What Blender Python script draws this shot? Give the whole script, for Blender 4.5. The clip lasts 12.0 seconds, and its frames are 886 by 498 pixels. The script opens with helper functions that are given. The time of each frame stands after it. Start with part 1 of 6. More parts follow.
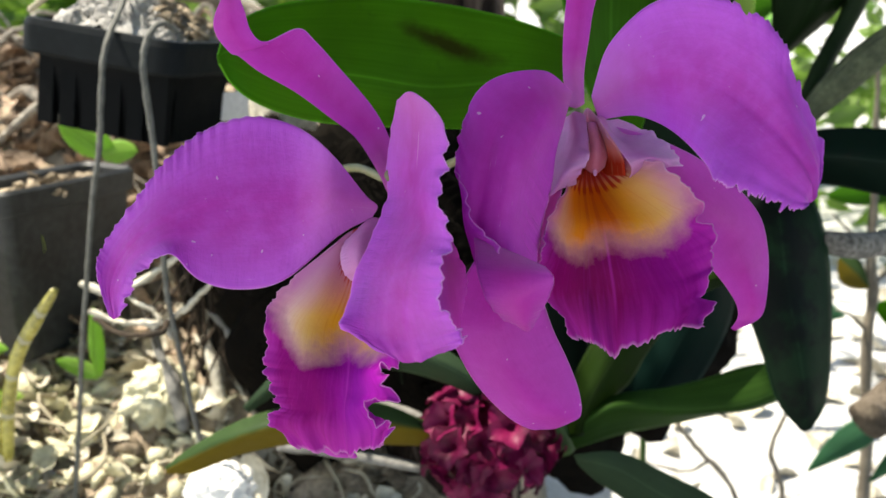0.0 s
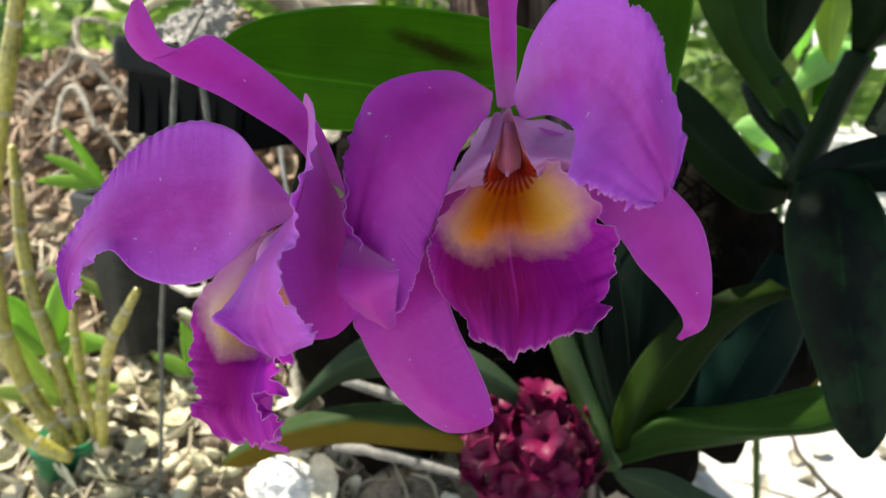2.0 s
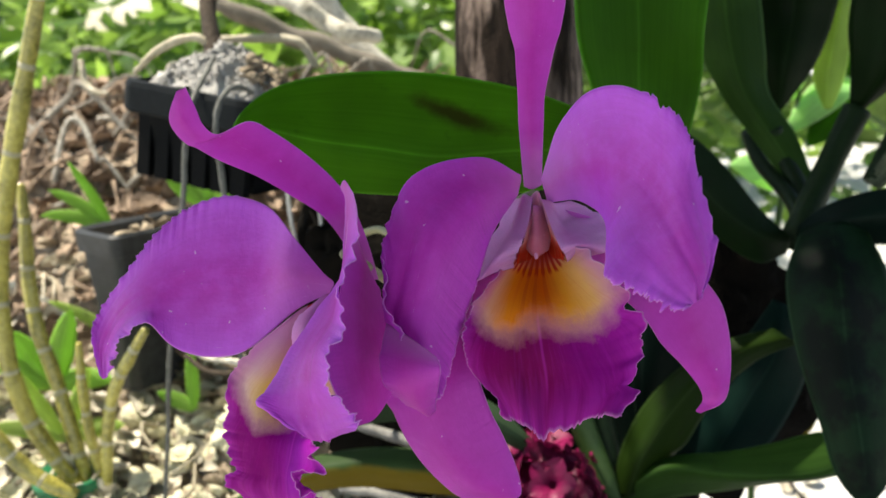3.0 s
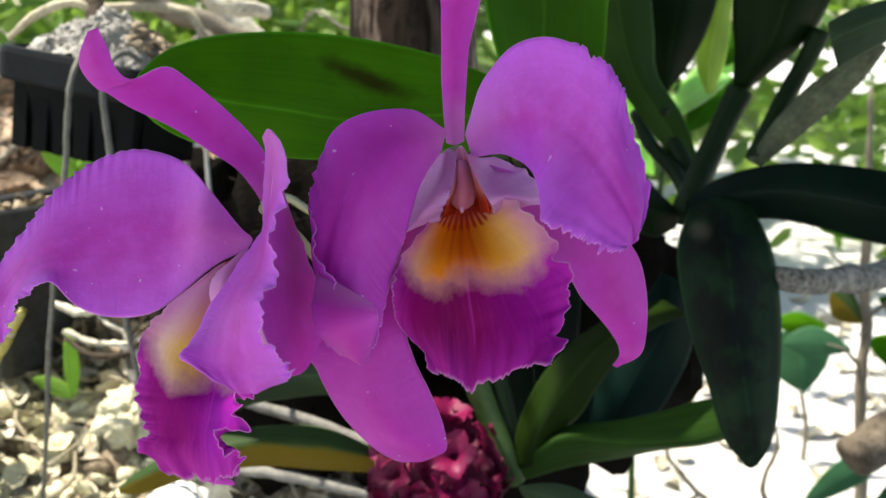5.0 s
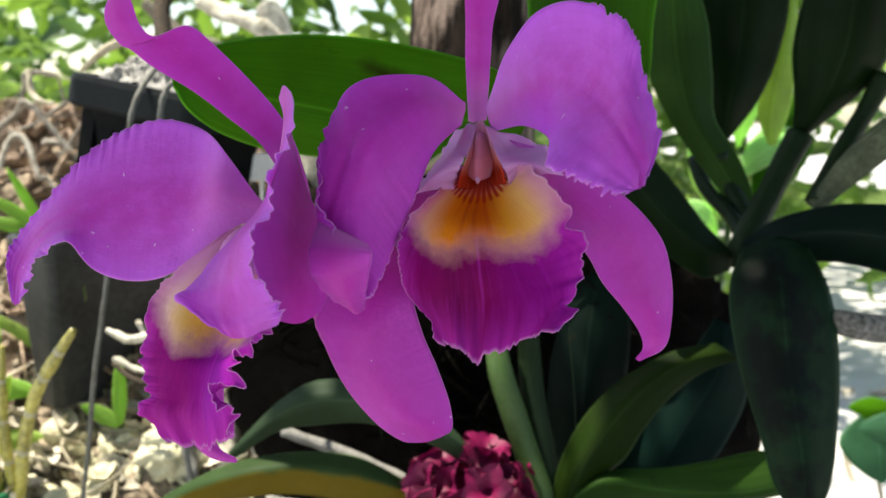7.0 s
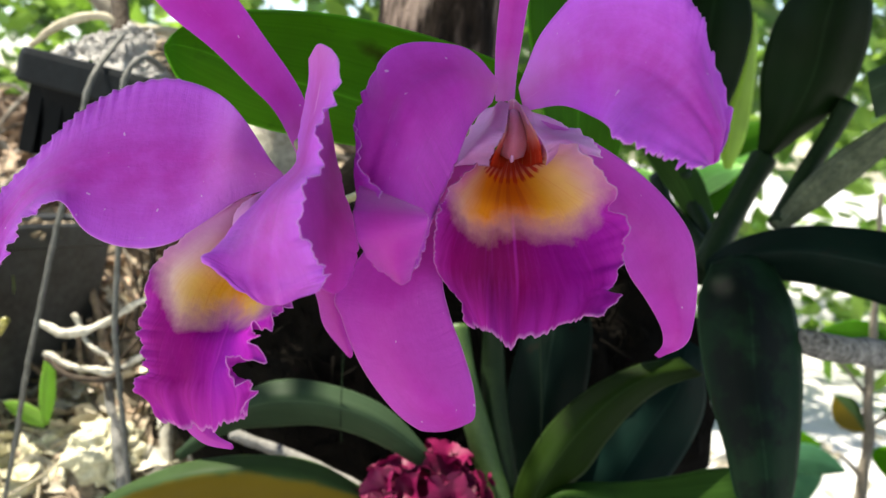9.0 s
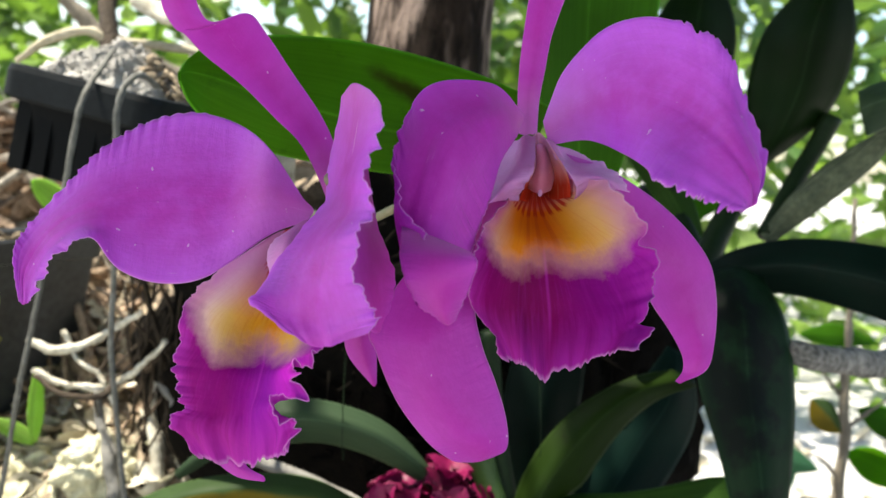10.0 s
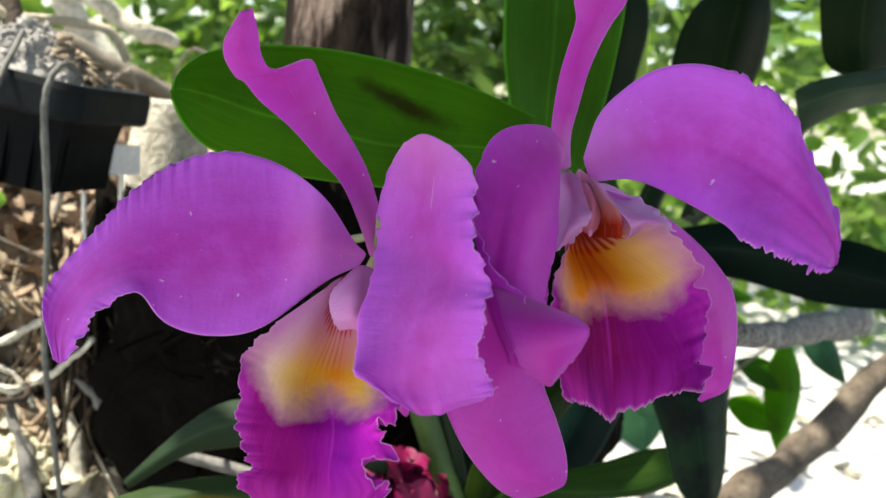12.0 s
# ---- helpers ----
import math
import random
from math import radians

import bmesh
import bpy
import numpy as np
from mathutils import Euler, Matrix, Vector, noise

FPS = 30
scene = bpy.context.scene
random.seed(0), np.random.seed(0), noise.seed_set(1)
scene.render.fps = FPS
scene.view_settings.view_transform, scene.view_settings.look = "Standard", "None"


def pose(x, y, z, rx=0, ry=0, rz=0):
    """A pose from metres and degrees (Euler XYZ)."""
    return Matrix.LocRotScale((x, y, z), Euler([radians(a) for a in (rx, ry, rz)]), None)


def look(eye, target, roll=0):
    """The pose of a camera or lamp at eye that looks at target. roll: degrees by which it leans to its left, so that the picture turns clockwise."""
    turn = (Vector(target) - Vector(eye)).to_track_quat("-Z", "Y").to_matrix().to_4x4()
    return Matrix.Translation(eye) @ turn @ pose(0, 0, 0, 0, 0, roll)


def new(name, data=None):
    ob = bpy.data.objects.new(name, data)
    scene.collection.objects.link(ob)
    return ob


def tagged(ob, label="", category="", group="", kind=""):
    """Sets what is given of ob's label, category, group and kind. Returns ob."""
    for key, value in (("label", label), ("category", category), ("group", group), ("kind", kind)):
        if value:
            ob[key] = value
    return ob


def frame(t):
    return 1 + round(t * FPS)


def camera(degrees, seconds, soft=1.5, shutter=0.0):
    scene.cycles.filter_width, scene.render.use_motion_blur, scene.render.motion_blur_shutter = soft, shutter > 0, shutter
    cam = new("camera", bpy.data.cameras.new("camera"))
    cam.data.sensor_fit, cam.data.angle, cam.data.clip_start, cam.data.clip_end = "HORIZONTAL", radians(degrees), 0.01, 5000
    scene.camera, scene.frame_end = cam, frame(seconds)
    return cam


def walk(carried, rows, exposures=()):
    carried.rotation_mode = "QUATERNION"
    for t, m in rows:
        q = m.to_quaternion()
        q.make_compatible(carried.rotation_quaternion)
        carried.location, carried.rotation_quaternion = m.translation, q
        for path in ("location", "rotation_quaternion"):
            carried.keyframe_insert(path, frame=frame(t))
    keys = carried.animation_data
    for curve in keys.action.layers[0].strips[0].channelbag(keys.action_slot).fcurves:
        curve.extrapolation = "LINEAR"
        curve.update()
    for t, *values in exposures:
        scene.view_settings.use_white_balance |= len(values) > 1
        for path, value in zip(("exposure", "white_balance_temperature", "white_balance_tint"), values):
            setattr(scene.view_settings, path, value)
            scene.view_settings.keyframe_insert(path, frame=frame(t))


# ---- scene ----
cam = camera(50.7, 12.0)
cam.data.dof.use_dof = True
cam.data.dof.focus_distance, cam.data.dof.aperture_fstop = 0.47, 11.0
METRES, EYE, TILT, LEAN, TURN = 0.6, 1.2, -15.0, 0.0, 0.0
ROWS = [
    (0.0, 0.0, 0.0, 0.0, 0.0, 0.0, 0.0),
    (0.5, 0.07, -0.0148, 0.009, 3.07, -0.25, -0.39),
    (1.0, 0.1347, -0.0148, 0.0027, 6.1, 0.59, -0.73),
    (1.5, 0.2036, -0.0002, -0.0113, 8.65, 1.05, -0.86),
    (2.0, 0.2249, 0.0175, -0.009, 10.51, 0.7, -0.96),
    (2.5, 0.218, -0.0048, 0.0264, 10.86, 1.28, -1.26),
    (3.0, 0.1909, -0.0186, 0.0468, 9.72, 1.64, -1.28),
    (3.5, 0.1327, -0.0198, 0.0457, 6.16, 1.31, -0.94),
    (5.5, 0.193, -0.0099, -0.0159, 3.4, 2.1, -1.46),
    (6.0, 0.208, -0.0078, -0.0555, 5.94, 3.6, -2.24),
    (6.5, 0.2127, -0.0032, -0.0734, 7.07, 5.25, -3.14),
    (7.0, 0.2009, 0.0201, -0.0868, 6.44, 6.59, -3.6),
    (9.0, 0.1044, 0.0582, -0.1258, 0.77, 8.47, -5.74),
    (9.5, 0.076, 0.0437, -0.1116, -0.29, 8.51, -5.46),
    (10.0, 0.0484, 0.0418, -0.1049, -1.23, 8.63, -4.97),
    (10.5, 0.0148, 0.0424, -0.0831, -2.08, 8.19, -4.37),
    (11.0, -0.0305, 0.0468, -0.0637, -3.72, 7.47, -3.63),
    (11.5, -0.0891, 0.0455, -0.0588, -7.21, 6.83, -3.12),
    (12.0, -0.1313, 0.0478, -0.0335, -10.33, 5.75, -2.59),
]
rows = [(t, pose(0, 0, EYE, TILT, LEAN, TURN) @ pose(METRES * x, METRES * y, METRES * z, 90 + pitch, roll, yaw)) for t, x, y, z, yaw, pitch, roll in ROWS]
rows += [(3.7, look((0.060, -0.002, 1.233), (-0.090, 1.932, 0.745), -0.6)), (5.3, look((0.104, -0.007, 1.199), (0.031, 1.939, 0.742), 0.5)),
         (7.2, look((0.122, 0.004, 1.137), (-0.107, 1.972, 0.865), 2.1)), (8.8, look((0.068, 0.008, 1.126), (-0.003, 1.994, 0.899), 5.3)),
         (2.3, look((0.138, 0.003, 1.209), (-0.251, 1.909, 0.753), -1.4)), (11.7, look((-0.075, 0.018, 1.149), (0.218, 1.981, 0.909), 4.2))]
EXPOSURE, KELVIN, TINT = 1.33, 7400, 8
walk(cam, sorted(rows, key=lambda row: row[0]), [(0.0, EXPOSURE - 0.09, KELVIN, TINT), (1.0, EXPOSURE - 0.18, KELVIN, TINT), (3.5, EXPOSURE - 0.19, KELVIN, TINT), (5.5, EXPOSURE - 0.05, KELVIN, TINT), (7.0, EXPOSURE - 0.07, KELVIN, TINT), (9.0, EXPOSURE + 0.12, KELVIN, TINT), (12.0, EXPOSURE - 0.03, KELVIN, TINT)])

# ---- sky and sun ----
SUN_ELEVATION, SUN_AZIMUTH = 66.0, 82.0   # azimuth: degrees from straight ahead towards the left
world = bpy.data.worlds.new("garden_sky")
scene.world = world
world.use_nodes = True
wn = world.node_tree.nodes
sky = wn.new("ShaderNodeTexSky")
sky.sky_type, sky.sun_disc = "NISHITA", False
sky.sun_elevation, sky.sun_rotation = radians(SUN_ELEVATION), radians(-SUN_AZIMUTH)
wn["Background"].inputs["Strength"].default_value = 0.132
world.node_tree.links.new(sky.outputs["Color"], wn["Background"].inputs["Color"])
sun = new("sun", bpy.data.lights.new("sun", "SUN"))
sun.data.energy, sun.data.angle, sun.data.color = 5.0, radians(0.6), (1.0, 0.975, 0.92)
to_sun = Vector((-math.sin(radians(SUN_AZIMUTH)) * math.cos(radians(SUN_ELEVATION)),
                 math.cos(radians(SUN_AZIMUTH)) * math.cos(radians(SUN_ELEVATION)), math.sin(radians(SUN_ELEVATION))))
sun.matrix_world = look(to_sun * 12, (0, 0, 0))


# ---- materials ----
class Mat:
    """A node material with short ways to add nodes."""

    def __init__(self, name):
        self.m = bpy.data.materials.new(name)
        self.m.use_nodes = True
        self.t = self.m.node_tree
        self.n = self.t.nodes
        self.b = self.n["Principled BSDF"]
        self.out = self.n["Material Output"]

    def add(self, kind, **inputs):
        node = self.n.new(kind)
        for key, value in inputs.items():
            self.put(node.inputs[key.replace("_", " ")], value)
        return node

    def put(self, socket, value):
        if isinstance(value, bpy.types.NodeSocket):
            self.t.links.new(value, socket)
        elif isinstance(value, tuple) and len(value) == 3 and socket.type == "RGBA":
            socket.default_value = (*value, 1)
        else:
            socket.default_value = value

    def coords(self, space="Object"):
        return self.add("ShaderNodeTexCoord").outputs[space]

    def noise(self, scale, detail=4.0, rough=0.6, vector=None, distortion=0.0):
        node = self.add("ShaderNodeTexNoise", Scale=scale, Detail=detail, Roughness=rough, Distortion=distortion)
        self.put(node.inputs["Vector"], vector if vector is not None else self.coords())
        return node.outputs["Fac"]

    def ramp(self, fac, *stops):
        node = self.add("ShaderNodeValToRGB")
        self.put(node.inputs["Fac"], fac)
        elements = node.color_ramp.elements
        while len(elements) < len(stops):
            elements.new(0.5)
        for element, (position, colour) in zip(elements, stops):
            element.position, element.color = position, (*colour, 1)
        return node.outputs["Color"]

    def mix(self, fac, a, b, blend="MIX"):
        node = self.n.new("ShaderNodeMix")
        node.data_type, node.blend_type = "RGBA", blend
        self.put(node.inputs["Factor"], fac)
        self.put(node.inputs["A"], a)
        self.put(node.inputs["B"], b)
        return node.outputs["Result"]

    def math(self, what, a, b=0.0, c=0.0):
        node = self.n.new("ShaderNodeMath")
        node.operation = what
        for socket, value in zip(node.inputs, (a, b, c)):
            self.put(socket, value)
        return node.outputs[0]

    def bump(self, height, strength=0.3, distance=0.001):
        node = self.add("ShaderNodeBump", Height=height, Strength=strength, Distance=distance)
        self.put(self.b.inputs["Normal"], node.outputs["Normal"])
        return node.outputs["Normal"]

    def see_through(self, colour, share):
        """Lets part of the light pass through a thin leaf or petal."""
        node = self.add("ShaderNodeBsdfTranslucent")
        self.put(node.inputs["Color"], colour)
        both = self.add("ShaderNodeMixShader", Fac=share)
        self.t.links.new(self.b.outputs["BSDF"], both.inputs[1])
        self.t.links.new(node.outputs["BSDF"], both.inputs[2])
        self.t.links.new(both.outputs["Shader"], self.out.inputs["Surface"])

    def set(self, **inputs):
        for key, value in inputs.items():
            self.put(self.b.inputs[key.replace("_", " ")], value)
        return self


def petal_material(name, centre, edge, share=0.25, rim_from=0.982):
    """Velvety petal: fine veins that fan along it, a paler thin margin, soft blotches, a few white specks."""
    k = Mat(name)
    uv = k.coords("UV")
    xyz = k.add("ShaderNodeSeparateXYZ", Vector=uv)
    across = k.math("ABSOLUTE", k.math("MULTIPLY_ADD", xyz.outputs["Y"], 2.0, -1.0))
    veins = k.noise(1.0, 4, 0.65, k.add("ShaderNodeMapping", Vector=uv, Scale=(5.0, 60.0, 1.0)).outputs["Vector"], 0.4)
    blotch, cloud = k.noise(75, 5, 0.65), k.noise(22, 3, 0.5)
    colour = k.mix(k.ramp(k.math("MULTIPLY_ADD", cloud, 0.20, k.math("MULTIPLY_ADD", across, 0.75, -0.08)), (0.1, (0, 0, 0)), (0.8, (1, 1, 1))), centre, edge)
    colour = k.mix(k.ramp(blotch, (0.40, (0, 0, 0)), (0.74, (0.4, 0.4, 0.4))), colour, tuple(min(1, c * 1.12 + 0.025) for c in edge))
    colour = k.mix(k.ramp(veins, (0.36, (0.12, 0.12, 0.12)), (0.58, (0, 0, 0))), colour, tuple(c * 0.74 for c in centre))
    colour = k.mix(k.ramp(xyz.outputs["X"], (0.02, (0.55, 0.55, 0.55)), (0.22, (0, 0, 0))), colour, (0.72, 0.30, 0.66))
    rim = k.ramp(across, (rim_from, (0, 0, 0)), (1.0, (0.7, 0.7, 0.7)))
    colour = k.mix(rim, colour, (0.84, 0.48, 0.82))
    crinkle = k.math("MULTIPLY", k.noise(1.0, 3, 0.6, k.add("ShaderNodeMapping", Vector=uv, Scale=(38.0, 2.5, 1.0)).outputs["Vector"], 0.5), k.ramp(across, (0.30, (0, 0, 0)), (0.95, (1, 1, 1))))
    scratch = k.noise(1.0, 2, 0.5, k.add("ShaderNodeMapping", Vector=uv, Rotation=(0.0, 0.0, 0.5), Scale=(9.0, 95.0, 1.0)).outputs["Vector"])
    colour = k.mix(k.math("MULTIPLY", k.ramp(scratch, (0.70, (0, 0, 0)), (0.76, (0.5, 0.5, 0.5))), k.ramp(cloud, (0.52, (0, 0, 0)), (0.60, (1, 1, 1)))), colour, (0.84, 0.55, 0.86))
    speck = k.ramp(k.noise(210, 2, 0.4), (0.76, (0, 0, 0)), (0.785, (0.7, 0.7, 0.7)))
    colour = k.mix(speck, colour, (0.85, 0.70, 0.85))
    k.set(Base_Color=colour, Roughness=0.42, Specular_IOR_Level=0.36, Sheen_Weight=0.05, Sheen_Roughness=0.45)
    k.bump(k.math("ADD", k.math("MULTIPLY", cloud, 2.2), k.math("ADD", k.math("MULTIPLY", veins, 0.18), k.math("ADD", k.math("MULTIPLY", blotch, 0.7), k.math("ADD", k.math("MULTIPLY", crinkle, 3.0), k.math("MULTIPLY", k.noise(420, 3), 0.7))))), 0.42, 0.0011)
    k.see_through(colour, share)
    return k.m


def lip_material(name, bound, tints, fan, blush, lobe_tints, bloom, cream):
    """Lip: red fan of stripes in the throat, orange and yellow patch that fades to cream, deep magenta lobe with radiating veins, pale frilled rim.
    bound: how far the patch reaches down the lip, across its width; fan: depth, middle and half width of the red stripes; blush: how far the pink of the tube reaches."""
    k = Mat(name)
    uv = k.coords("UV")
    xyz = k.add("ShaderNodeSeparateXYZ", Vector=uv)
    u, v = xyz.outputs["X"], xyz.outputs["Y"]
    grey = lambda stops: [(at, (value,) * 3) for at, value in stops]
    soft = k.math("MULTIPLY_ADD", k.noise(7, 4, 0.6, uv), 0.10, -0.05)
    slant = k.math("DIVIDE", k.math("SUBTRACT", v, fan[1]), k.math("MULTIPLY_ADD", u, 0.75, 0.30))
    radial = k.add("ShaderNodeCombineXYZ", X=u, Y=slant).outputs["Vector"]
    rays = k.noise(1.0, 4, 0.6, k.add("ShaderNodeMapping", Vector=radial, Scale=(2.2, 16.0, 1.0)).outputs["Vector"], 0.6)
    fine = k.noise(1.0, 3, 0.6, k.add("ShaderNodeMapping", Vector=radial, Scale=(5.0, 48.0, 1.0)).outputs["Vector"], 0.5)
    edge = k.math("ABSOLUTE", k.math("MULTIPLY_ADD", v, 2.0, -1.0))
    # the deep lobe
    lobe = k.ramp(v, *lobe_tints)
    margin = k.math("ADD", k.math("MAXIMUM", k.math("POWER", edge, 3.0), k.math("POWER", u, 3.0)), k.math("MULTIPLY_ADD", rays, 0.5, -0.25))
    lobe = k.mix(k.ramp(margin, (0.45, (0, 0, 0)), (1.05, (0.8, 0.8, 0.8))), lobe, bloom)
    lobe = k.mix(k.ramp(rays, (0.28, (0.22, 0.22, 0.22)), (0.56, (0, 0, 0))), lobe, tuple(c * 0.5 for c in lobe_tints[1][1]))
    lobe = k.mix(k.ramp(fine, (0.52, (0, 0, 0)), (0.78, (0.20, 0.20, 0.20))), lobe, bloom)
    line = k.math("MULTIPLY", k.ramp(k.math("ABSOLUTE", k.math("SUBTRACT", v, fan[1] + 0.03)), (0.0, (0.55, 0.55, 0.55)), (0.012, (0, 0, 0))), k.ramp(u, (0.80, (1, 1, 1)), (0.92, (0, 0, 0))))
    lobe = k.mix(line, lobe, bloom)
    # the orange and yellow patch
    patch = k.ramp(k.math("ADD", v, k.math("MULTIPLY", soft, 0.6)), *tints)
    patch = k.mix(k.ramp(fine, (0.52, (0, 0, 0)), (0.70, (0.22, 0.22, 0.22))), patch, (0.60, 0.10, 0.008))
    patch = k.mix(k.ramp(k.math("ADD", u, k.math("MULTIPLY", soft, 0.4)), (blush * 0.4, (0.9, 0.9, 0.9)), (blush * 1.3, (0, 0, 0))), patch, (0.58, 0.21, 0.48))
    depth = k.math("ADD", k.math("ADD", k.ramp(v, *grey(bound)), k.math("MULTIPLY", soft, 0.8)), k.math("MULTIPLY_ADD", k.noise(130, 4, 0.6), 0.12, -0.06))
    below = k.math("SUBTRACT", u, depth)
    fade = k.ramp(k.math("MULTIPLY_ADD", below, 3.2, 0.5), (0.12, (0, 0, 0)), (0.52, (0.75, 0.75, 0.75)))
    patch = k.mix(fade, patch, cream)
    cover = k.ramp(k.math("MULTIPLY_ADD", below, 3.2, 0.5), (0.24, (1, 1, 1)), (0.74, (0, 0, 0)))
    colour = k.mix(cover, lobe, patch)
    # red stripes
    stripes = k.math("SINE", k.math("MULTIPLY_ADD", slant, 12.0 / fan[2] * 1.4, k.math("MULTIPLY", k.noise(3, 2, 0.5, uv), 2.0)))
    stripes = k.math("MULTIPLY_ADD", stripes, 0.5, 0.5)
    wide = k.math("DIVIDE", k.math("SUBTRACT", v, fan[1]), fan[2])
    wide = k.math("MULTIPLY", wide, wide)
    inside = k.math("SUBTRACT", k.math("ADD", k.math("MULTIPLY_ADD", wide, -0.40 * fan[0], fan[0]), k.math("MULTIPLY_ADD", rays, 0.10, -0.05)), u)
    core = k.ramp(k.math("MULTIPLY", inside, 1.0 / fan[0]), (0.28, (0, 0, 0)), (0.50, (1, 1, 1)))
    fingers = k.math("MULTIPLY", k.ramp(stripes, (0.30, (0, 0, 0)), (0.60, (1, 1, 1))), k.ramp(k.math("MULTIPLY", inside, 1.0 / fan[0]), (0.0, (0, 0, 0)), (0.10, (1, 1, 1))))
    red = k.math("MULTIPLY", k.math("MAXIMUM", core, fingers), k.ramp(wide, (0.75, (1, 1, 1)), (1.1, (0, 0, 0))))
    colour = k.mix(k.math("MULTIPLY", red, 0.9), colour, (0.50, 0.016, 0.014))
    thread = k.math("MULTIPLY", red, k.ramp(stripes, (0.0, (0.75, 0.75, 0.75)), (0.10, (0, 0, 0))))
    colour = k.mix(thread, colour, (0.75, 0.24, 0.10))
    streak = k.math("MULTIPLY", k.ramp(stripes, (0.55, (0, 0, 0)), (0.85, (0.5, 0.5, 0.5))), k.math("MULTIPLY", k.ramp(wide, (0.03, (1, 1, 1)), (0.20, (0, 0, 0))), k.ramp(k.math("MULTIPLY", u, 0.5 / fan[0]), (0.75, (1, 1, 1)), (1.0, (0, 0, 0)))))
    colour = k.mix(streak, colour, (0.62, 0.10, 0.02))
    rim = k.math("MAXIMUM", k.ramp(edge, (0.980, (0, 0, 0)), (1.0, (0.42, 0.42, 0.42))), k.ramp(u, (0.980, (0, 0, 0)), (1.0, (0.42, 0.42, 0.42))))
    colour = k.mix(rim, colour, (0.78, 0.46, 0.78))
    k.set(Base_Color=colour, Roughness=0.6, Specular_IOR_Level=0.09)
    k.bump(k.math("ADD", k.math("MULTIPLY", rays, 0.22), k.math("ADD", k.math("MULTIPLY", fine, 0.16), k.math("ADD", k.math("MULTIPLY", k.noise(260, 3), 0.7), k.noise(60, 3)))), 0.45, 0.0010)
    k.see_through(colour, 0.3)
    return k.m


def throat_material():
    """Inside of the lip's tube: pink under the column with an amber streak, dark red with pale threads lower down."""
    k = Mat("orchid_throat")
    uv = k.coords("UV")
    xyz = k.add("ShaderNodeSeparateXYZ", Vector=uv)
    u, v = xyz.outputs["X"], xyz.outputs["Y"]
    threads = k.noise(1.0, 2, 0.5, k.add("ShaderNodeMapping", Vector=uv, Scale=(1.0, 30.0, 1.0)).outputs["Vector"])
    base = k.ramp(k.math("ADD", u, k.math("MULTIPLY_ADD", threads, 0.24, -0.12)), (0.10, (0.80, 0.48, 0.66)), (0.58, (0.80, 0.36, 0.32)), (0.80, (0.70, 0.070, 0.030)))
    amber = k.math("MULTIPLY", k.ramp(k.math("ABSOLUTE", k.math("SUBTRACT", v, 0.66)), (0.0, (0.8, 0.8, 0.8)), (0.16, (0, 0, 0))), k.ramp(u, (0.12, (0, 0, 0)), (0.35, (1, 1, 1)), (0.62, (0, 0, 0))))
    colour = k.mix(amber, base, (0.40, 0.10, 0.015))
    colour = k.mix(k.math("MULTIPLY", k.ramp(threads, (0.56, (0, 0, 0)), (0.64, (0.7, 0.7, 0.7))), k.ramp(u, (0.7, (0, 0, 0)), (0.82, (1, 1, 1)))), colour, (0.75, 0.25, 0.14))
    k.set(Base_Color=colour, Roughness=0.5, Specular_IOR_Level=0.2)
    k.see_through(colour, 0.6)
    return k.m


